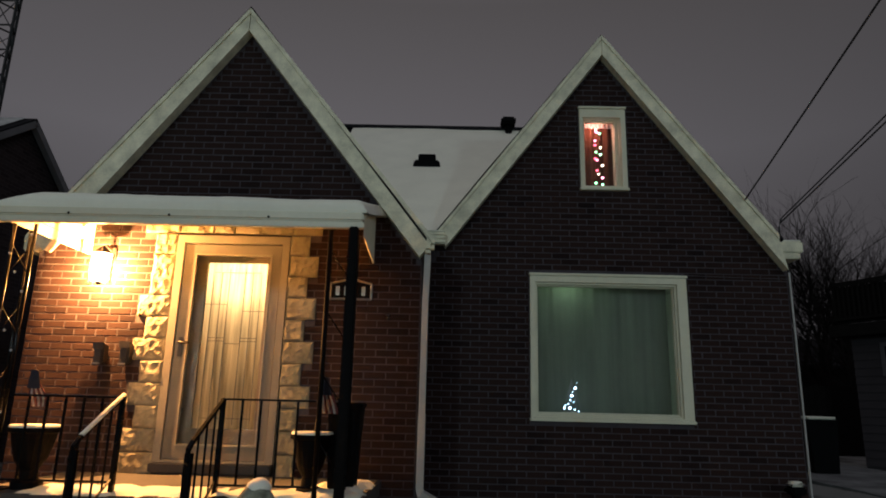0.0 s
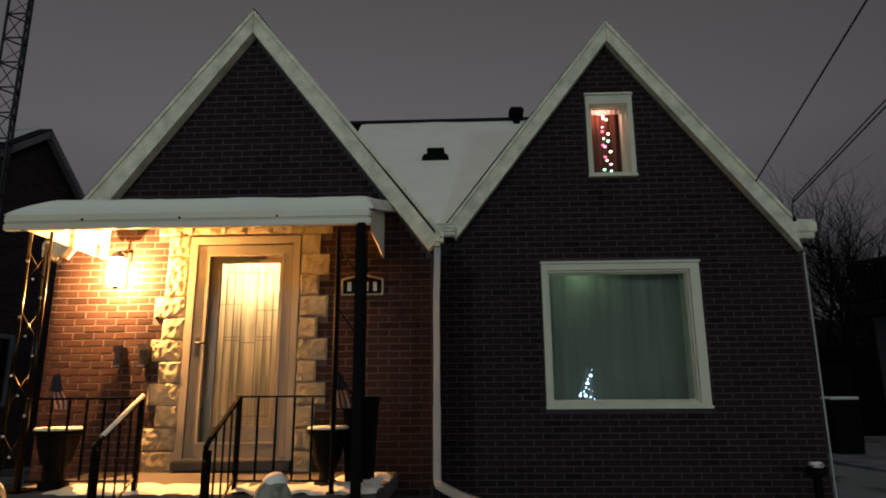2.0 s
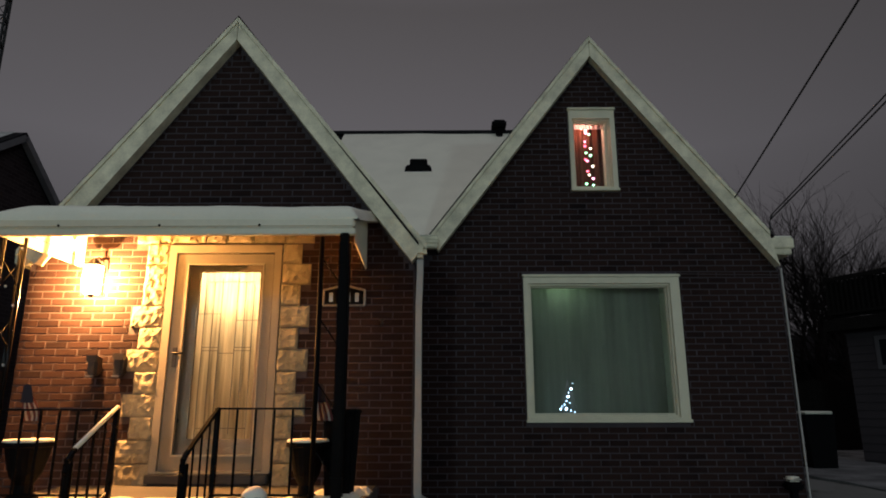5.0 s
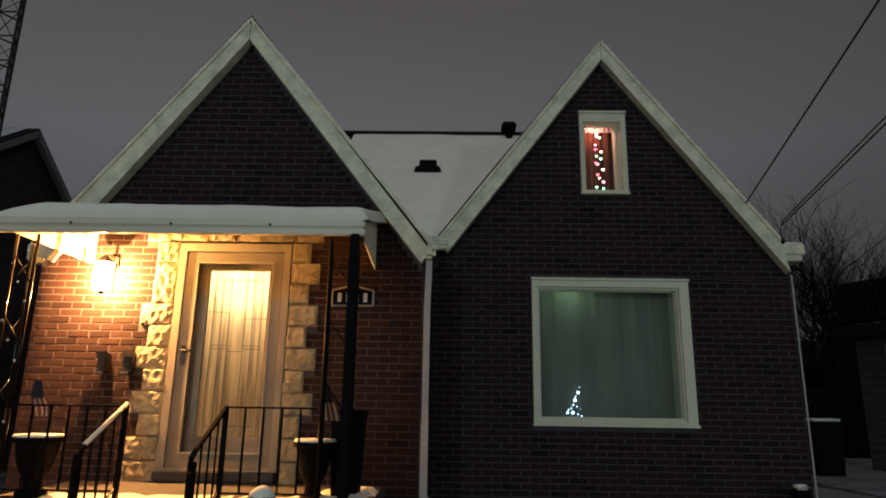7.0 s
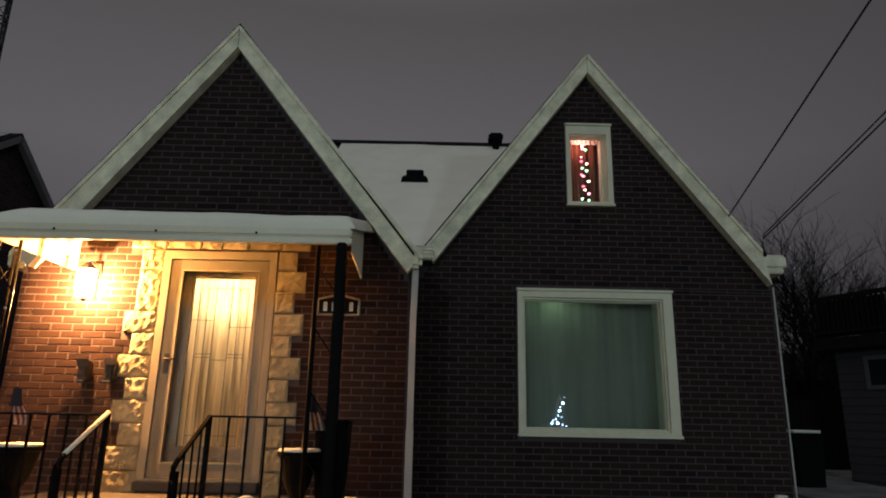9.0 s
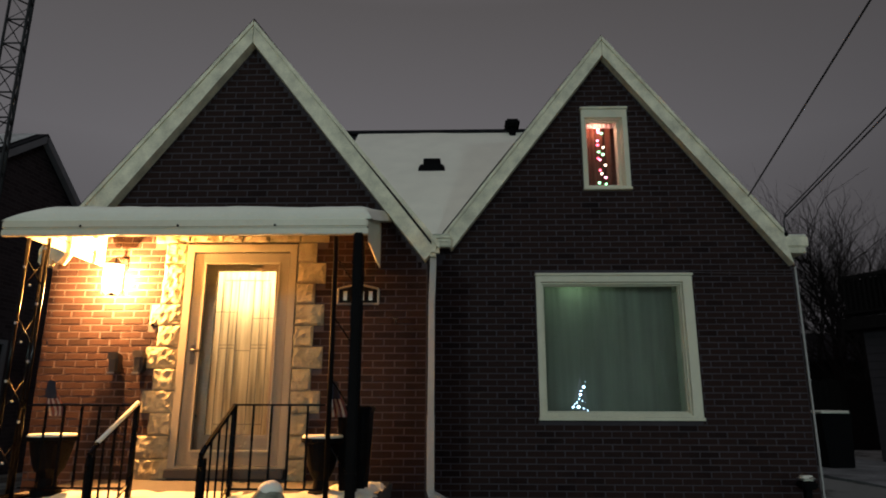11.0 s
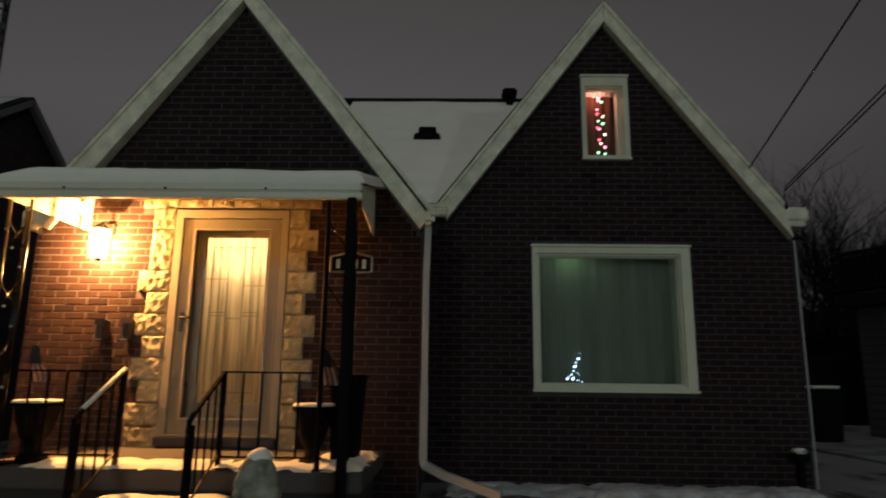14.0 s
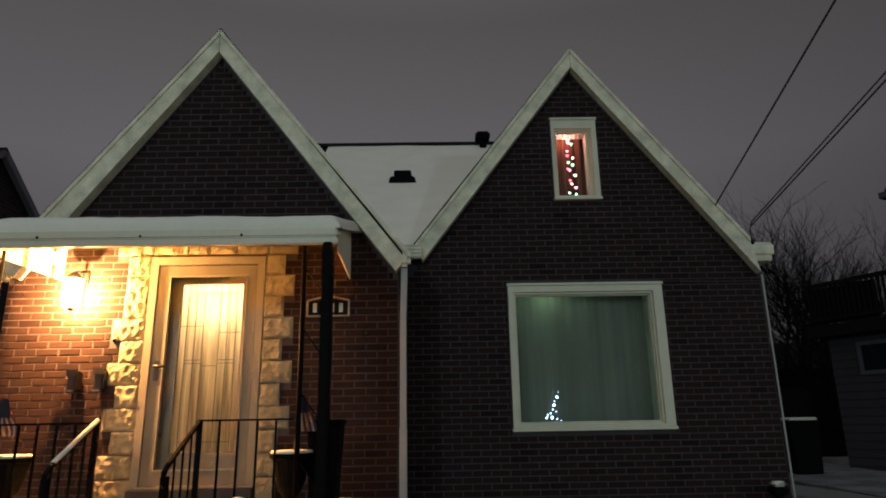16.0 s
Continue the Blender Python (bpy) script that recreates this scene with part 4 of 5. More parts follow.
# ---- wall things ----
lan = thing("wall_lantern", "lit wall lantern with bright glass beside the door", "lamp", (-3.20, YL, 2.7))
LX, LY = -3.20, YL - 0.18
part("back_plate", box(B(), LX - 0.04, LX + 0.04, YL - 0.03, YL - 0.004, 2.80, 2.92, 0.008), M_BOX, lan)
part("arm", tube(B(), [(LX, YL - 0.03, 2.86), (LX, YL - 0.11, 2.92), (LX, LY, 2.895)], 0.009, 6), M_BOX, lan)
part("cap", lathe(B(), [(0.078, 2.828), (0.080, 2.838), (0.030, 2.885), (0.008, 2.90)], LX, LY, 6), M_BOX, lan)
glass = part("lantern_glass", lathe(B(), [(0.074, 2.56), (0.097, 2.82)], LX, LY, 6), M_LAMPGLASS, lan, "bright glowing glass")
glass.visible_shadow = False
part("base_ring", lathe(B(), [(0.012, 2.53), (0.03, 2.545), (0.03, 2.557)], LX, LY, 6), M_BOX, lan)
# first two bars are added to block lamp light towards neighbour and right wall
for dx, dy, hw in ((-0.104, 0.011, 0.0155), (0.104, 0.0037, 0.0063), (-0.052, -0.090, 0.003), (0.052, -0.090, 0.003)):
    part("glass_bar", box(B(), LX + dx - 0.004, LX + dx + 0.004, LY + dy - hw, LY + dy + hw, 2.55, 2.826), M_BOX, lan)


def mailbox(x, z0, z1, label):
    t = thing("mailbox", label, "mailbox", (x, YL, z0), group="mailboxes by the door")
    part("box", box(B(), x - 0.045, x + 0.045, YL - 0.11, YL - 0.004, z0, z1, 0.015), M_BOX, t)
    part("flap", prism(B(), [(x - 0.05, z1 - 0.05), (x + 0.05, z1 - 0.05), (x + 0.05, z1 + 0.012), (x - 0.05, z1 + 0.012)], YL - 0.122, YL - 0.111), M_BOX, t)
    part("lip", box(B(), x - 0.035, x + 0.03, YL - 0.13, YL - 0.112, z0 - 0.012, z0 + 0.004), M_SILVER, t, "pale metal lip")
    return t


mailbox(-3.145, 1.82, 1.995, "small dark metal mailbox on the brick wall")
mailbox(-2.91, 1.82, 2.01, "narrow dark metal mailbox on the brick wall")
plq = thing("number_plaque", "dark house-number plaque with a silver frame", "plaque", (-0.875, YL, 2.45))
shape = [(-1.07, 2.472), (-0.68, 2.472), (-0.68, 2.618), (-0.875, 2.665), (-1.07, 2.618)]
part("board", prism(B(), shape, YL - 0.016, YL - 0.003), M_DARK, plq)
for a, b in zip(shape, shape[1:] + shape[:1]):
    part("rim", tube(B(), [(a[0], YL - 0.018, a[1]), (b[0], YL - 0.018, b[1])], 0.011, 6), M_SILVER, plq, "silver rim")
for x in (-1.0, -0.92, -0.835, -0.755):
    part("bar", box(B(), x - 0.017, x + 0.017, YL - 0.021, YL - 0.0165, 2.508, 2.593), M_SILVER, plq, "plain silver bar")
t = thing("outdoor_tap", "small wall tap on the brick", "tap", (-0.51, YL, 2.31))
part("pipe", tube(B(), [(-0.51, YL, 2.31), (-0.51, YL - 0.06, 2.31), (-0.51, YL - 0.07, 2.27)], 0.012, 6), M_BOX, t)
part("wheel", lathe(B(), [(0.025, 2.325), (0.025, 2.335)], -0.51, YL - 0.05, 10), M_BOX, t)


t = thing("doorbell", "small dark round doorbell on the brick", "doorbell", (-2.85, YL, 2.285))
part("plate", lathe(B(), [(0.024, 0.0), (0.024, 0.012), (0.014, 0.022)], 0, 0, 14), M_DARK, t).matrix_basis = pose(0.0, -0.006, 0.0, 90, 0, 0)
t.children[0].matrix_parent_inverse = Matrix()
t = thing("downspout", "square black downspout from the awning in front of the porch corner", "downspout", (-0.655, 4.545, GZ))
part("pipe", box(B(), -0.692, -0.618, 4.528, 4.562, GZ + 0.271, 2.80, 0.010), M_IRONFLAT, t)
for z in (1.05, 2.55):
    part("strap", box(B(), -0.697, -0.613, 4.523, 4.567, z, z + 0.025, 0.003), M_IRONFLAT, t)
t = thing("drain_pipe", "short pale drain pipe at the porch corner", "drain pipe", (-0.655, 4.545, GZ))
part("pipe", lathe(B(), [(0.045, GZ - 0.05), (0.045, GZ + 0.24)], -0.655, 4.545, 14), M_SPOUT, t, smooth=True)
part("collar", lathe(B(), [(0.052, GZ + 0.241), (0.052, GZ + 0.27)], -0.655, 4.545, 14), M_SPOUT, t)


# ---- lion statues ----
def statue(x, y, z, turn):
    """A weathered seated figure in one mesh, on the ground by the steps."""
    bm = B()
    blobs = [((0, 0, 0.06), (0.20, 0.24, 0.06)), ((0, 0.06, 0.24), (0.16, 0.17, 0.22)), ((0, -0.02, 0.40), (0.145, 0.13, 0.20)),
             ((0, -0.05, 0.56), (0.135, 0.125, 0.15)), ((0, -0.10, 0.585), (0.09, 0.10, 0.095)), ((0, -0.175, 0.555), (0.055, 0.06, 0.05)),
             ((0.09, 0.0, 0.50), (0.07, 0.09, 0.16)), ((-0.09, 0.0, 0.50), (0.07, 0.09, 0.16)), ((0.07, -0.13, 0.22), (0.045, 0.05, 0.20)),
             ((-0.07, -0.13, 0.22), (0.045, 0.05, 0.20)), ((0.13, 0.06, 0.14), (0.08, 0.15, 0.12)), ((-0.13, 0.06, 0.14), (0.08, 0.15, 0.12)),
             ((0.07, -0.20, 0.07), (0.05, 0.07, 0.04)), ((-0.07, -0.20, 0.07), (0.05, 0.07, 0.04)), ((0.06, -0.03, 0.67), (0.03, 0.03, 0.03)), ((-0.06, -0.03, 0.67), (0.03, 0.03, 0.03)),
             ((0.035, -0.155, 0.62), (0.03, 0.03, 0.02)), ((-0.035, -0.155, 0.62), (0.03, 0.03, 0.02)), ((0, -0.19, 0.50), (0.035, 0.035, 0.03))]
    for c, s in blobs:
        bmesh.ops.create_icosphere(bm, subdivisions=3, radius=1, matrix=Matrix.Translation(c) @ Matrix.Diagonal((*s, 1)))
    for q in bm.verts:
        k = noise.noise(q.co * 9) * 0.016 + noise.noise(q.co * 24) * 0.010
        q.co += Vector((q.co.x, q.co.y, 0)).normalized() * k if q.co.length > 0.01 else Vector()
        w = 0.94 - 0.30 * min(1, max(0, q.co.z - 0.15) / 0.45)
        q.co = Vector((q.co.x * w, q.co.y * w, q.co.z * 1.03))
    ob = solid("lion_statue", bm, M_STATUE, "weathered cast-stone seated lion statue beside the steps", "statue", group="statues by the steps", smooth=True)
    m = ob.modifiers.new("merge", "REMESH")
    m.mode, m.voxel_size, m.use_smooth_shade = "VOXEL", 0.011, True
    ob.matrix_basis = pose(x, y, z, 0, 0, turn) @ Matrix.Diagonal((1.1, 1.1, 1.0, 1))
    return ob


statue(-2.645, 3.72, 0.335, 60)
statue(-0.945, 3.72, 0.375, -45)
for x, y, z in ((-2.62, 3.70, 1.02), (-0.965, 3.70, 1.06)):
    bm = B()
    bmesh.ops.create_icosphere(bm, subdivisions=3, radius=1, matrix=Matrix.Translation((x, y, z)) @ Matrix.Diagonal((0.07, 0.07, 0.055, 1)))
    for q in bm.verts:
        q.co += 0.01 * noise.noise(q.co * 12) * Vector((1, 1, 1))
    solid("snow_cap", bm, M_SNOW, "rounded cap of snow on the statue's head", "snow", smooth=True)

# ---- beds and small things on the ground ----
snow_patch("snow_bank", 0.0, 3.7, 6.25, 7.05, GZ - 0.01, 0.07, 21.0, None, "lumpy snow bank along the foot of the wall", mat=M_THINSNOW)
tagged(bpy.data.objects["snow_bank"], category="snow")
t = thing("path_light", "low dark garden light with snow on it", "garden light", (3.60, 6.85, GZ))
part("stake", box(B(), 3.57, 3.63, 6.82, 6.88, GZ - 0.05, 0.72), M_DARK, t)
part("head", box(B(), 3.52, 3.68, 6.77, 6.93, 0.72, 0.80, 0.02), M_DARK, t)
part("snow_cap", box(B(), 3.53, 3.67, 6.78, 6.92, 0.80, 0.85, 0.024), M_SNOW, t, "cap of snow", True)

# ---- neighbouring brick house ----
NX, NY, NE, NR = -7.25, 5.75, 2.92, 6.11
nb = thing("neighbour_house", "dark brick neighbouring house with a steep front gable", "house", (NX, NY, GZ))
NAX, NAZ, NYR = -9.43, 5.50, 10.08
part("front_wall", prism(B(), [(-14.5, 0.1), (NX, 0.1), (NX, NE), (NAX, NAZ - 0.12), (-11.6, NE), (-14.5, NE)], NY, NY + 0.2), M_NBRICK, nb)
bm = B()
a = [bm.verts.new((NX - s, y, z)) for s in (0.0, 0.2) for y, z in ((NY + 0.201, 0.1), (14.2, 0.1), (14.2, NE), (NYR, NR - 0.1), (NY + 0.201, NE))]
bm.faces.new(a[:5])
bm.faces.new(a[5:][::-1])
for i in range(5):
    bm.faces.new((a[i], a[(i + 1) % 5], a[5 + (i + 1) % 5], a[5 + i]))
part("side_wall", bm, M_NBRICK, nb)
part("back_wall", box(B(), -14.5, NX, 14.2, 14.4, 0.1, NE), M_NBRICK, nb)
part("far_wall", box(B(), -14.6, -14.501, NY, 14.4, 0.1, NE), M_NBRICK, nb)
bm = B()
NS = (NR - NE + 0.05) / (NYR - NY + 0.15)
slab(bm, [(-14.9, NY + 0.24, NE - 0.05 + 0.39 * NS), (NX + 0.16, NY + 0.24, NE - 0.05 + 0.39 * NS), (NX + 0.16, NYR, NR), (-14.9, NYR, NR)], 0.1)
slab(bm, [(NX - 0.02, NY - 0.15, NE - 0.05), (NX + 0.16, NY - 0.15, NE - 0.05), (NX + 0.16, NY + 0.239, NE - 0.05 + 0.389 * NS), (NX - 0.02, NY + 0.239, NE - 0.05 + 0.389 * NS)], 0.1)
slab(bm, [(-14.9, NYR, NR), (NX + 0.16, NYR, NR), (NX + 0.16, 14.5, NE - 0.1), (-14.9, 14.5, NE - 0.1)], 0.1)
nroof = part("main_roof", bm, M_SHINGLE, nb)
bm = B()
for s in (-1, 1):
    xe = NAX + s * 2.3
    slab(bm, [(NAX, NY - 0.16, NAZ), (xe, NY - 0.16, NE - 0.05), (xe, 5.72, NE - 0.05), (NAX, 9.12, NAZ)], 0.08)
part("gable_roof", bm, M_SHINGLE, nb, "bare dark gable roof")
bm = B()
n = 30
prev = None
for j in range(n + 1):
    f = j / n
    y = NY + 0.1 + (NYR - NY - 0.15) * f
    z = NE - 0.05 + (NR - NE + 0.05) * (y - NY + 0.15) / (NYR - NY + 0.15)
    valley = NAX + (NAZ - min(z, NAZ)) / 1.15 if z < NAZ else -14.5
    x0 = valley + 0.08 + 0.10 * noise.noise((y * 1.5, 0, 2))
    bare = max(0.0, math.sin(max(0.0, min(1.0, (y - 5.9) / 2.5)) * math.pi)) ** 0.7
    x1 = NX + 0.02 - (NX - valley if z < NAZ else 0) * bare * (0.58 + 0.22 * noise.noise((y * 2.3, 4, 0)))
    x0 = min(x0, x1 - 0.05)
    c = [bm.verts.new((x0 + (x1 - x0) * k / 6, y, z + 0.03)) for k in range(7)]
    if prev:
        for k in range(6):
            bm.faces.new((prev[k], prev[k + 1], c[k + 1], c[k]))
    prev = c
part("snow_cover", bm, M_THINSNOW, nroof, "thin patchy snow on the slope", True, "stuff")


def nboard(p0, p1, w, parent=nb, mat=M_NTRIM, name="fascia"):
    part(name, tube(B(), [p0, p1], w, 4), mat, parent)


nboard((NAX, NY - 0.12, NAZ - 0.08), (NX + 0.10, NY - 0.12, NE - 0.10), 0.085)
nboard((NAX, NY - 0.12, NAZ - 0.08), (-11.65, NY - 0.12, NE - 0.10), 0.085)
nboard((NX + 0.12, NY - 0.1, NE - 0.10), (NX + 0.12, NYR, NR - 0.10), 0.075)
nboard((NX + 0.12, NYR, NR - 0.10), (NX + 0.12, 14.4, NE - 0.15), 0.075)
part("gutter_end", box(B(), NX - 0.12, NX + 0.28, NY - 0.28, NY - 0.02, NE - 0.22, NE - 0.04, 0.03), M_NTRIM, nb)
part("downspout", tube(B(), [(NX + 0.04, NY - 0.07, NE - 0.2), (NX + 0.0, NY - 0.06, NE - 0.5), (NX, NY - 0.06, GZ + 0.1), (NX + 0.15, NY - 0.1, GZ + 0.02)], 0.05, 4), M_NTRIM, nb)


def nwindow(plane, a0, a1, z0, z1, split, name="window"):
    """A trimmed window on the front (plane y) or the side (plane x)."""
    def put(u0, u1, w0, w1, d0, d1, mat, nm, par):
        if plane == "x":
            return part(nm, box(B(), NX - d1, NX - d0, u0, u1, w0, w1), mat, par)
        return part(nm, box(B(), u0, u1, NY + d0, NY + d1, w0, w1), mat, par)
    p = put(a0 + 0.07, a1 - 0.07, z0 + 0.07, z1 - 0.07, -0.02, 0.0, M_DARKGLASS, name, nb)
    for q in ((a0, a0 + 0.07, z0, z1), (a1 - 0.07, a1, z0, z1), (a0 + 0.07, a1 - 0.07, z0, z0 + 0.07), (a0 + 0.07, a1 - 0.07, z1 - 0.07, z1)):
        put(*q, -0.06, 0.0, M_NTRIM, "window_frame", p)
    for s in split:
        m = a0 + (a1 - a0) * s
        put(m - 0.015, m + 0.015, z0 + 0.07, z1 - 0.07, -0.04, -0.021, M_NTRIM, "mullion", p)
    put(a0 + (a1 - a0) * (0.2 if plane == "y" else 0.08), a0 + (a1 - a0) * (0.8 if plane == "y" else 0.45), z0 + 0.08, z1 - 0.08, -0.024, -0.0201, M_SIDING, "blind", p)
    return p


nwindow("x", 6.78, 7.83, 1.43, 2.54, (0.5,))
nwindow("x", 9.6, 10.05, 1.40, 2.52, ())
nwindow("y", -10.23, -8.58, 1.20, 2.57, (0.25, 0.75))
nwindow("y", -9.71, -9.32, 3.80, 4.62, ())

# lattice antenna tower beside it
tw = thing("antenna_tower", "tall thin steel lattice antenna tower", "antenna tower", (-6.85, 8.75, GZ))
legs = [(-7.07, 8.67), (-6.74, 8.67), (-6.90, 8.95)]
for x, y in legs:
    part("leg", tube(B(), [(x, y, GZ), (x, y, 15.0)], 0.023, 6), M_GALV, tw)
z = GZ + 0.3
k = 0
while z < 14.6:
    for i in range(3):
        a, b = legs[i], legs[(i + 1) % 3]
        part("rung", tube(B(), [(*a, z), (*b, z)], 0.014, 4), M_GALV, tw)
        part("brace", tube(B(), [(*a, z), (*b, z + 0.42)] if k % 2 else [(*b, z), (*a, z + 0.42)], 0.008, 4), M_GALV, tw)
    z += 0.42
    k += 1

# wire fence between the gardens
fe = thing("wire_fence", "old leaning wire garden fence", "fence", (-5.6, 6.6, GZ))
posts = [((-5.38, 5.2, GZ - 0.1), (-5.24, 5.32, 1.10)), ((-5.54, 6.70, GZ - 0.1), (-5.54, 6.70, 1.15)), ((-6.05, 8.0, GZ - 0.1), (-6.05, 8.0, 1.16))]
for a, b in posts:
    part("post", tube(B(), [a, b], 0.018, 8), M_GALV, fe)
for z in (0.98, 0.62, 0.3):
    part("wire", tube(B(), [Vector(a).lerp(Vector(b), z) for a, b in posts], 0.002 if z < 0.9 else 0.006, 5), M_GALV, fe)


def shrub(x, y, z, r, h, n, seed, label):
    rnd = random.Random(seed)
    bm = B()
    for k in range(n):
        a, s = rnd.uniform(0, 6.28), rnd.uniform(0.2, 1.0)
        p = Vector((x + 0.15 * r * math.cos(a), y + 0.15 * r * math.sin(a), z - 0.05))
        q = Vector((x + r * s * math.cos(a), y + r * s * math.sin(a), z + h * rnd.uniform(0.5, 1.0)))
        m = p.lerp(q, 0.5) + Vector((0, 0, h * 0.15))
        tube(bm, [p, m, q], 0.009, 3, 0.003)
        for _ in range(3):
            e = q + Vector((rnd.uniform(-1, 1), rnd.uniform(-1, 1), rnd.uniform(-0.3, 1))) * 0.12
            tube(bm, [m.lerp(q, 0.6), e], 0.005, 3, 0.002)
    return solid("shrub", bm, M_BARK, label, "shrub", "stuff")


shrub(-8.05, 5.1, GZ, 0.5, 0.75, 90, 4, "bare dark shrub in the neighbour's snow")
shrub(-5.0, 5.35, GZ, 0.35, 0.16, 40, 6, "dead low stalks by the fence post")
shrub(-5.7, 6.6, GZ, 0.5, 0.15, 40, 8, "dead low stalks by the fence post")

# ---- right-hand neighbour: sided house with deck ----
ax, ay, bx, by = 8.45, 13.5, 9.75, 10.75
dirv = Vector((bx - ax, by - ay, 0)).normalized()
nor = Vector((dirv.y, -dirv.x, 0))
ang = math.degrees(math.atan2(dirv.y, dirv.x))


def local(ob):
    ob.matrix_basis = pose(ax, ay, 0, 0, 0, ang)
    return ob


rh = thing("sided_house", "grey clapboard house with a low wing and roof deck", "house")
local(rh)


def rpart(name, bm, mat, parent=rh, label=""):
    ob = part(name, bm, mat, None, label)
    ob.parent = parent
    return ob


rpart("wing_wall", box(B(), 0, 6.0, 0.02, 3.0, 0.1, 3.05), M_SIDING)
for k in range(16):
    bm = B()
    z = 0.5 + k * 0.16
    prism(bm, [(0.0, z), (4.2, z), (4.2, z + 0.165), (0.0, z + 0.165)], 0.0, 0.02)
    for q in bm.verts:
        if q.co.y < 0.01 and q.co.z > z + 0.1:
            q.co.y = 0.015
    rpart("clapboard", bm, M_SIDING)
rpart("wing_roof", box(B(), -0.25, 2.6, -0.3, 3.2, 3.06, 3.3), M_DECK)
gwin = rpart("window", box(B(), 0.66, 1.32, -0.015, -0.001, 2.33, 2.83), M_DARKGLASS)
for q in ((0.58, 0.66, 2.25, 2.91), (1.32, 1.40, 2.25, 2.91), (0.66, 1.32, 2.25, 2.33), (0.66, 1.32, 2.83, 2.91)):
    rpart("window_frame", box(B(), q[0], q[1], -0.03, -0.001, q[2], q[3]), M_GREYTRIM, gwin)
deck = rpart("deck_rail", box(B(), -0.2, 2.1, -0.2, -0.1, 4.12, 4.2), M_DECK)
rpart("bottom_rail", box(B(), -0.2, 2.1, -0.19, -0.11, 3.4, 3.46), M_DECK, deck)
for k in range(21):
    x = -0.18 + k * 0.105
    rpart("baluster", box(B(), x, x + 0.04, -0.18, -0.14, 3.461, 4.119), M_DECK, deck)
rpart("privacy_screen", box(B(), -0.2, 1.2, -0.08, -0.04, 3.35, 4.1), M_DECK, deck)
rpart("upper_wall", box(B(), 2.14, 8.5, 0.05, 6.0, 3.05, 5.6), M_SIDING)
for k in range(17):
    z = 3.06 + k * 0.15
    rpart("clapboard", box(B(), 2.12, 8.0, 0.03, 0.049, z, z + 0.146), M_SIDING)
rpart("eave_board", box(B(), 1.72, 1.9, -0.3, 6.0, 5.58, 5.7), M_GREYTRIM)
bm = B()
prism(bm, [(1.70, 5.60), (6.05, 10.6), (10.4, 5.60)], -0.25, 6.2)
rpart("gable_roof", bm, M_SIDING)
t = thing("wheeled_bin", "dark wheeled rubbish bin with snow on its lid", "bin", (6.85, 12.2, GZ))
part("body", prism(B(), [(6.62, GZ + 0.05), (7.05, GZ + 0.05), (7.1, GZ + 0.92), (6.56, GZ + 0.92)], 12.0, 12.6), M_DARK, t)
part("lid", box(B(), 6.54, 7.12, 11.97, 12.63, GZ + 0.921, GZ + 0.98, 0.015), M_DARK, t)
part("snow_cap", box(B(), 6.56, 7.1, 11.99, 12.6, GZ + 0.981, GZ + 1.03, 0.024), M_SNOW, t, "snow on the lid", True)
for y in (12.55,):
    for x in (6.60, 7.07):
        part("wheel", lathe(B(), [(0.1, -0.03), (0.1, 0.03)], 0, 0, 14), M_DARK, t).matrix_basis = pose(x, y, GZ + 0.1, 0, 90, 0)


# ---- dark garden end behind: added backdrop ----
# garage and fence are added shapes that darken the horizon behind the trees
fh = thing("far_garage", "garage-shaped dark backdrop added behind the back gardens", "garage", (13, 27, GZ))
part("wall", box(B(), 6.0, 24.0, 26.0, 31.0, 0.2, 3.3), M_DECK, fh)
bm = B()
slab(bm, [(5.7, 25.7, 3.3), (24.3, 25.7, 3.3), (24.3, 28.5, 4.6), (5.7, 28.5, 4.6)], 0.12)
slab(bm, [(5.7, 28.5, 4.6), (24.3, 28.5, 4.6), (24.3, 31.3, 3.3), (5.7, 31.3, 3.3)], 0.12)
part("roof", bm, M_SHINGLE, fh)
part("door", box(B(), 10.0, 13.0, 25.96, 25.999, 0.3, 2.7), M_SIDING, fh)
bf = thing("board_fence", "dark board fence added as backdrop across the back garden", "fence", (9, 17.5, GZ))
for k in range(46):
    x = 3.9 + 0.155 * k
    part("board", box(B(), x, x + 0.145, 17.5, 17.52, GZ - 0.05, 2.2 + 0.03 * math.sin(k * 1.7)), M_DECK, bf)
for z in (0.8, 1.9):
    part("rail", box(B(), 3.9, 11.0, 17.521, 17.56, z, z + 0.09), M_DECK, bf)


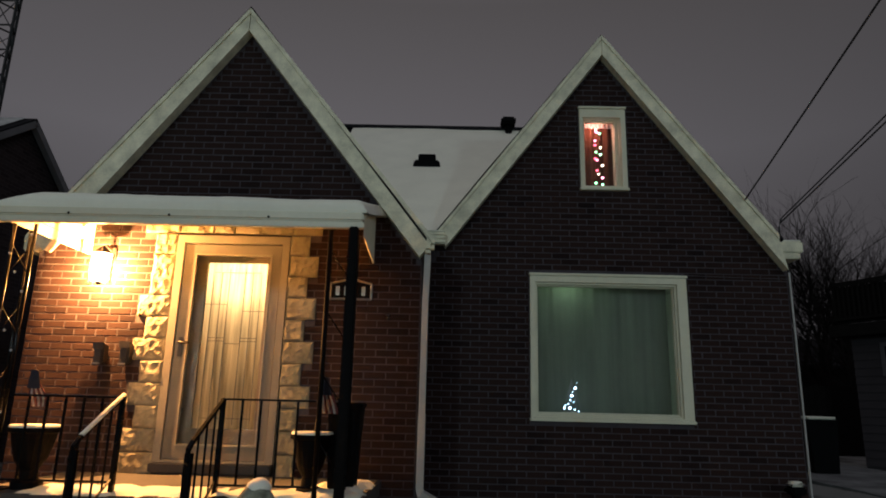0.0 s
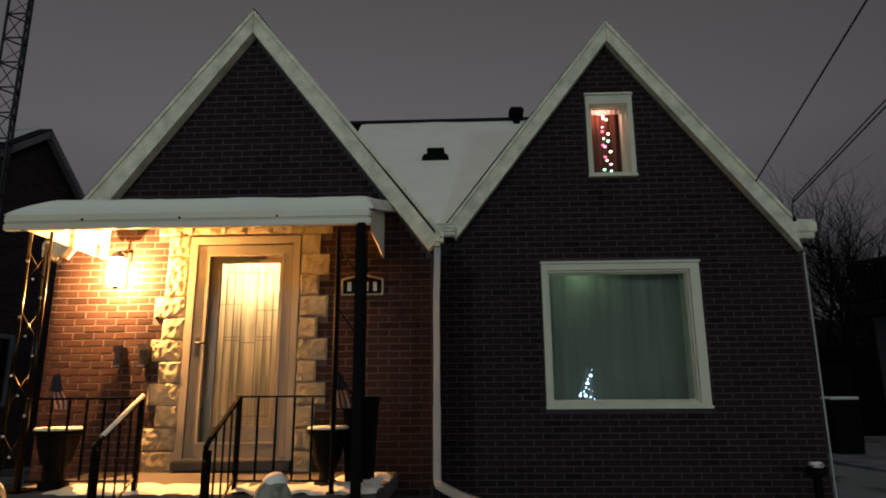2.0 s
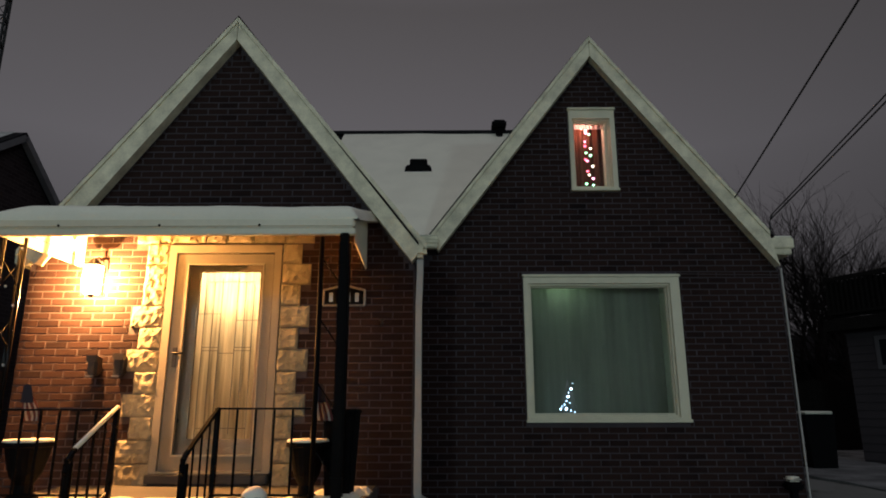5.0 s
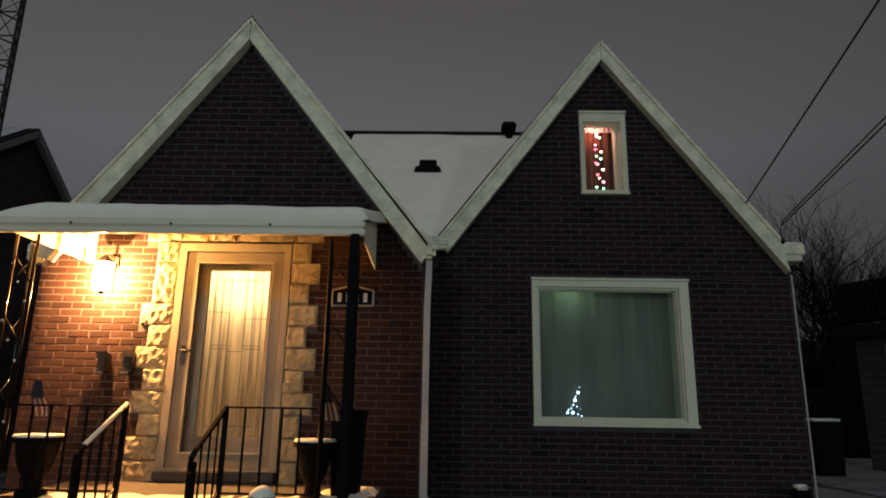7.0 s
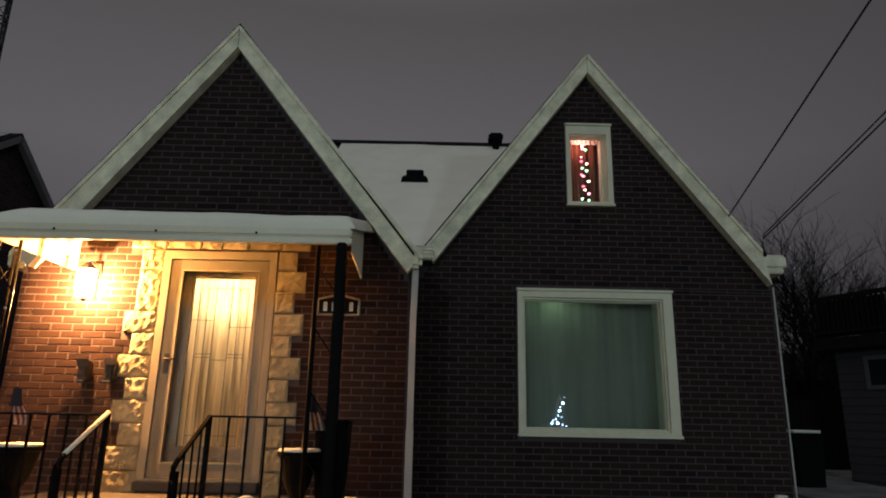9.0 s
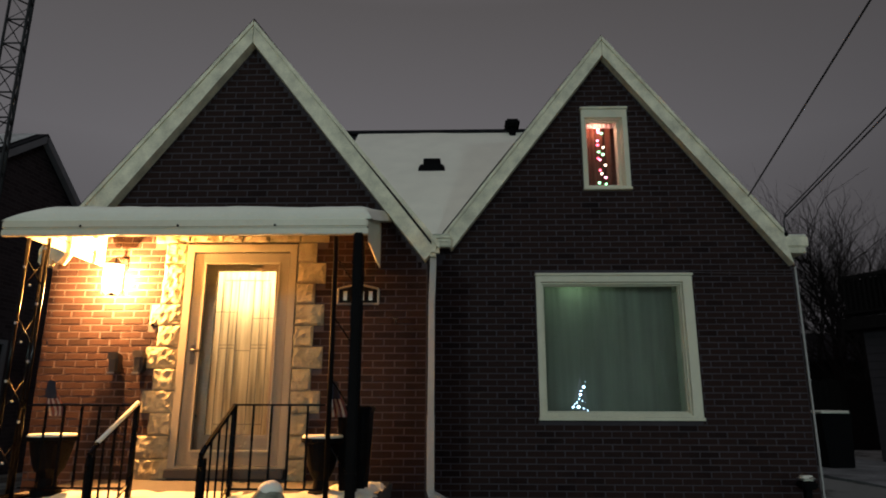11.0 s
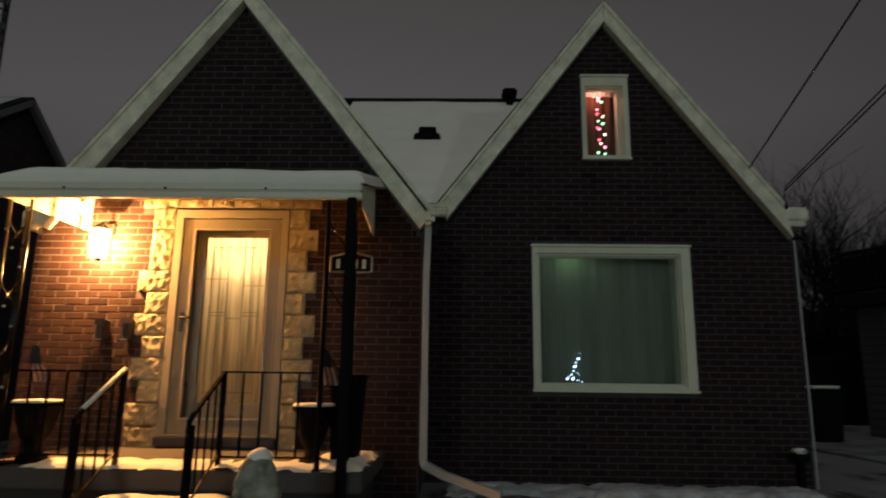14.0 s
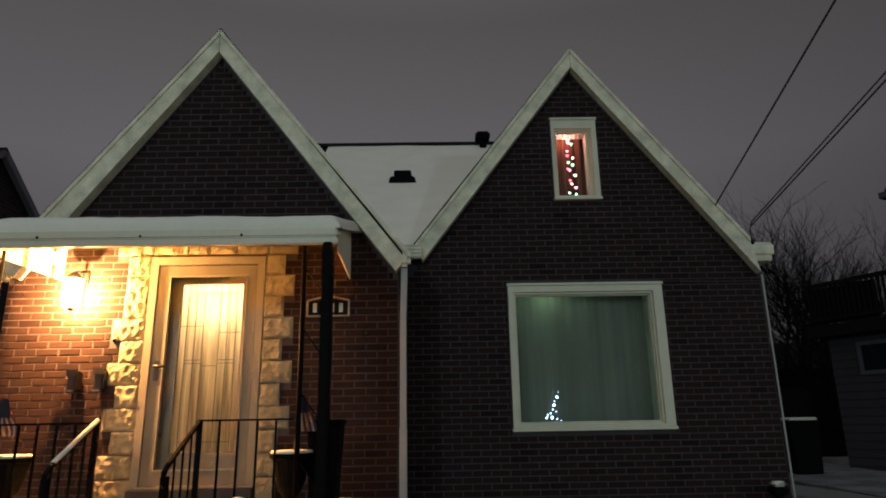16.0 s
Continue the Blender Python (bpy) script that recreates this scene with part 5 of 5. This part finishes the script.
# ---- trees ----
def tree(x, y, z, height, spread, seed, name="bare_tree", label="bare winter tree with many fine upright twigs"):
    rnd = random.Random(seed)
    t = thing(name, label, "tree", (x, y, z))
    trunk, crown = B(), B()

    def grow(p, d, length, r, depth):
        n = 3
        pts = [p]
        for _ in range(n):
            d = (d + Vector((rnd.gauss(0, 0.17), rnd.gauss(0, 0.17), 0.03))).normalized()
            pts.append(pts[-1] + d * length / n)
        tube(trunk if depth < 1 else crown, pts, r, 5 if depth < 2 else 3, r * 0.55)
        if depth >= 6 or r < 0.003:
            return
        for _ in range(rnd.choice((3, 3, 4) if depth < 4 else (2, 3, 3)) if depth else 7):
            a = rnd.uniform(0, 6.283)
            k = rnd.uniform(0.35, 1.0) * spread
            side = Vector((math.cos(a), math.sin(a), 0)) * k
            base = pts[rnd.choice((1, 2, 3, 3))]
            grow(base, (d + side + Vector((0, 0, 0.12))).normalized(), length * rnd.uniform(0.62, 0.9), r * rnd.uniform(0.45, 0.62), depth + 1)

    grow(Vector((x, y, z - 0.2)), Vector((0, 0, 1)), height * 0.25, height * 0.015, 0)
    part("trunk", trunk, M_BARK, t)
    part("crown", crown, M_BARK, t, kind="stuff")
    return t


tree(13.3, 22.5, GZ, 11.0, 0.85, 11)
tree(15.6, 23.5, GZ, 9.5, 1.0, 5)
tree(12.2, 21.0, GZ, 9.0, 0.9, 23)
tree(14.3, 21.8, GZ, 9.0, 0.9, 31)

# ---- overhead cables from the house to the street ----
def cable(p0, p1, r, sag, label):
    pts = []
    for i in range(25):
        f = i / 24
        p = Vector(p0).lerp(Vector(p1), f)
        p.z -= sag * 4 * f * (1 - f)
        pts.append(p)
    return solid("overhead_cable", tube(B(), pts, r, 6), M_WIRE, label, "cable", group="cables to the house")


solid("cable_bracket", tube(B(), [(3.79, 7.03, 3.30), (3.80, 7.04, 3.58), (3.82, 7.05, 3.63), (3.85, 7.08, 3.69)], 0.010, 6), M_WIRE, "thin dark bracket holding the cables at the eave", "bracket")
cable((3.385, 6.95, 3.848), (2.4, -8.0, 7.62), 0.009, 0.05, "thin black overhead cable fixed to the gable")
cable((3.82, 7.05, 3.63), (4.65, -8.0, 7.55), 0.009, 0.05, "black twin overhead cable fixed to the eave")
cable((3.85, 7.08, 3.69), (4.72, -8.0, 7.74), 0.008, 0.03, "black twin overhead cable fixed to the eave")

# ---- brick courses, last ----
hl = lambda z: (5.22 - z) / SL
lay_bricks(wall_left, YL, 0.32, 5.2, lambda z: (max(LX0, LXC - hl(z)), min(LX1, LXC + hl(z))),
           [(-2.57, -1.485, 0.0, 3.07), (-2.79, -1.295, 0.84, 3.17), (-2.90, -1.19, 3.075, 3.17)] + [(-2.89, -2.5, 0.845 + 0.2031 * k, 1.048 + 0.2031 * k) for k in (0, 1, 3, 5, 7)]
           + [(-1.5, -1.20, 0.845 + 0.2031 * k, 1.048 + 0.2031 * k) for k in range(1, 11, 2)],
           lambda x, z: z > 1.0 and z < 3.2 and (x < -2.75 or x > -1.3))
hr = lambda z: (5.68 - z) / SL
lay_bricks(wall_right, YR, 0.32, 5.66, lambda z: (max(-0.20, RXC - hr(z)), min(RX1, RXC + hr(z))),
           [(0.955, 2.702, 1.375, 2.985), (1.556, 2.104, 3.975, 5.025)],
           lambda x, z: 1.3 < z < 3.4 and x < 2.0)
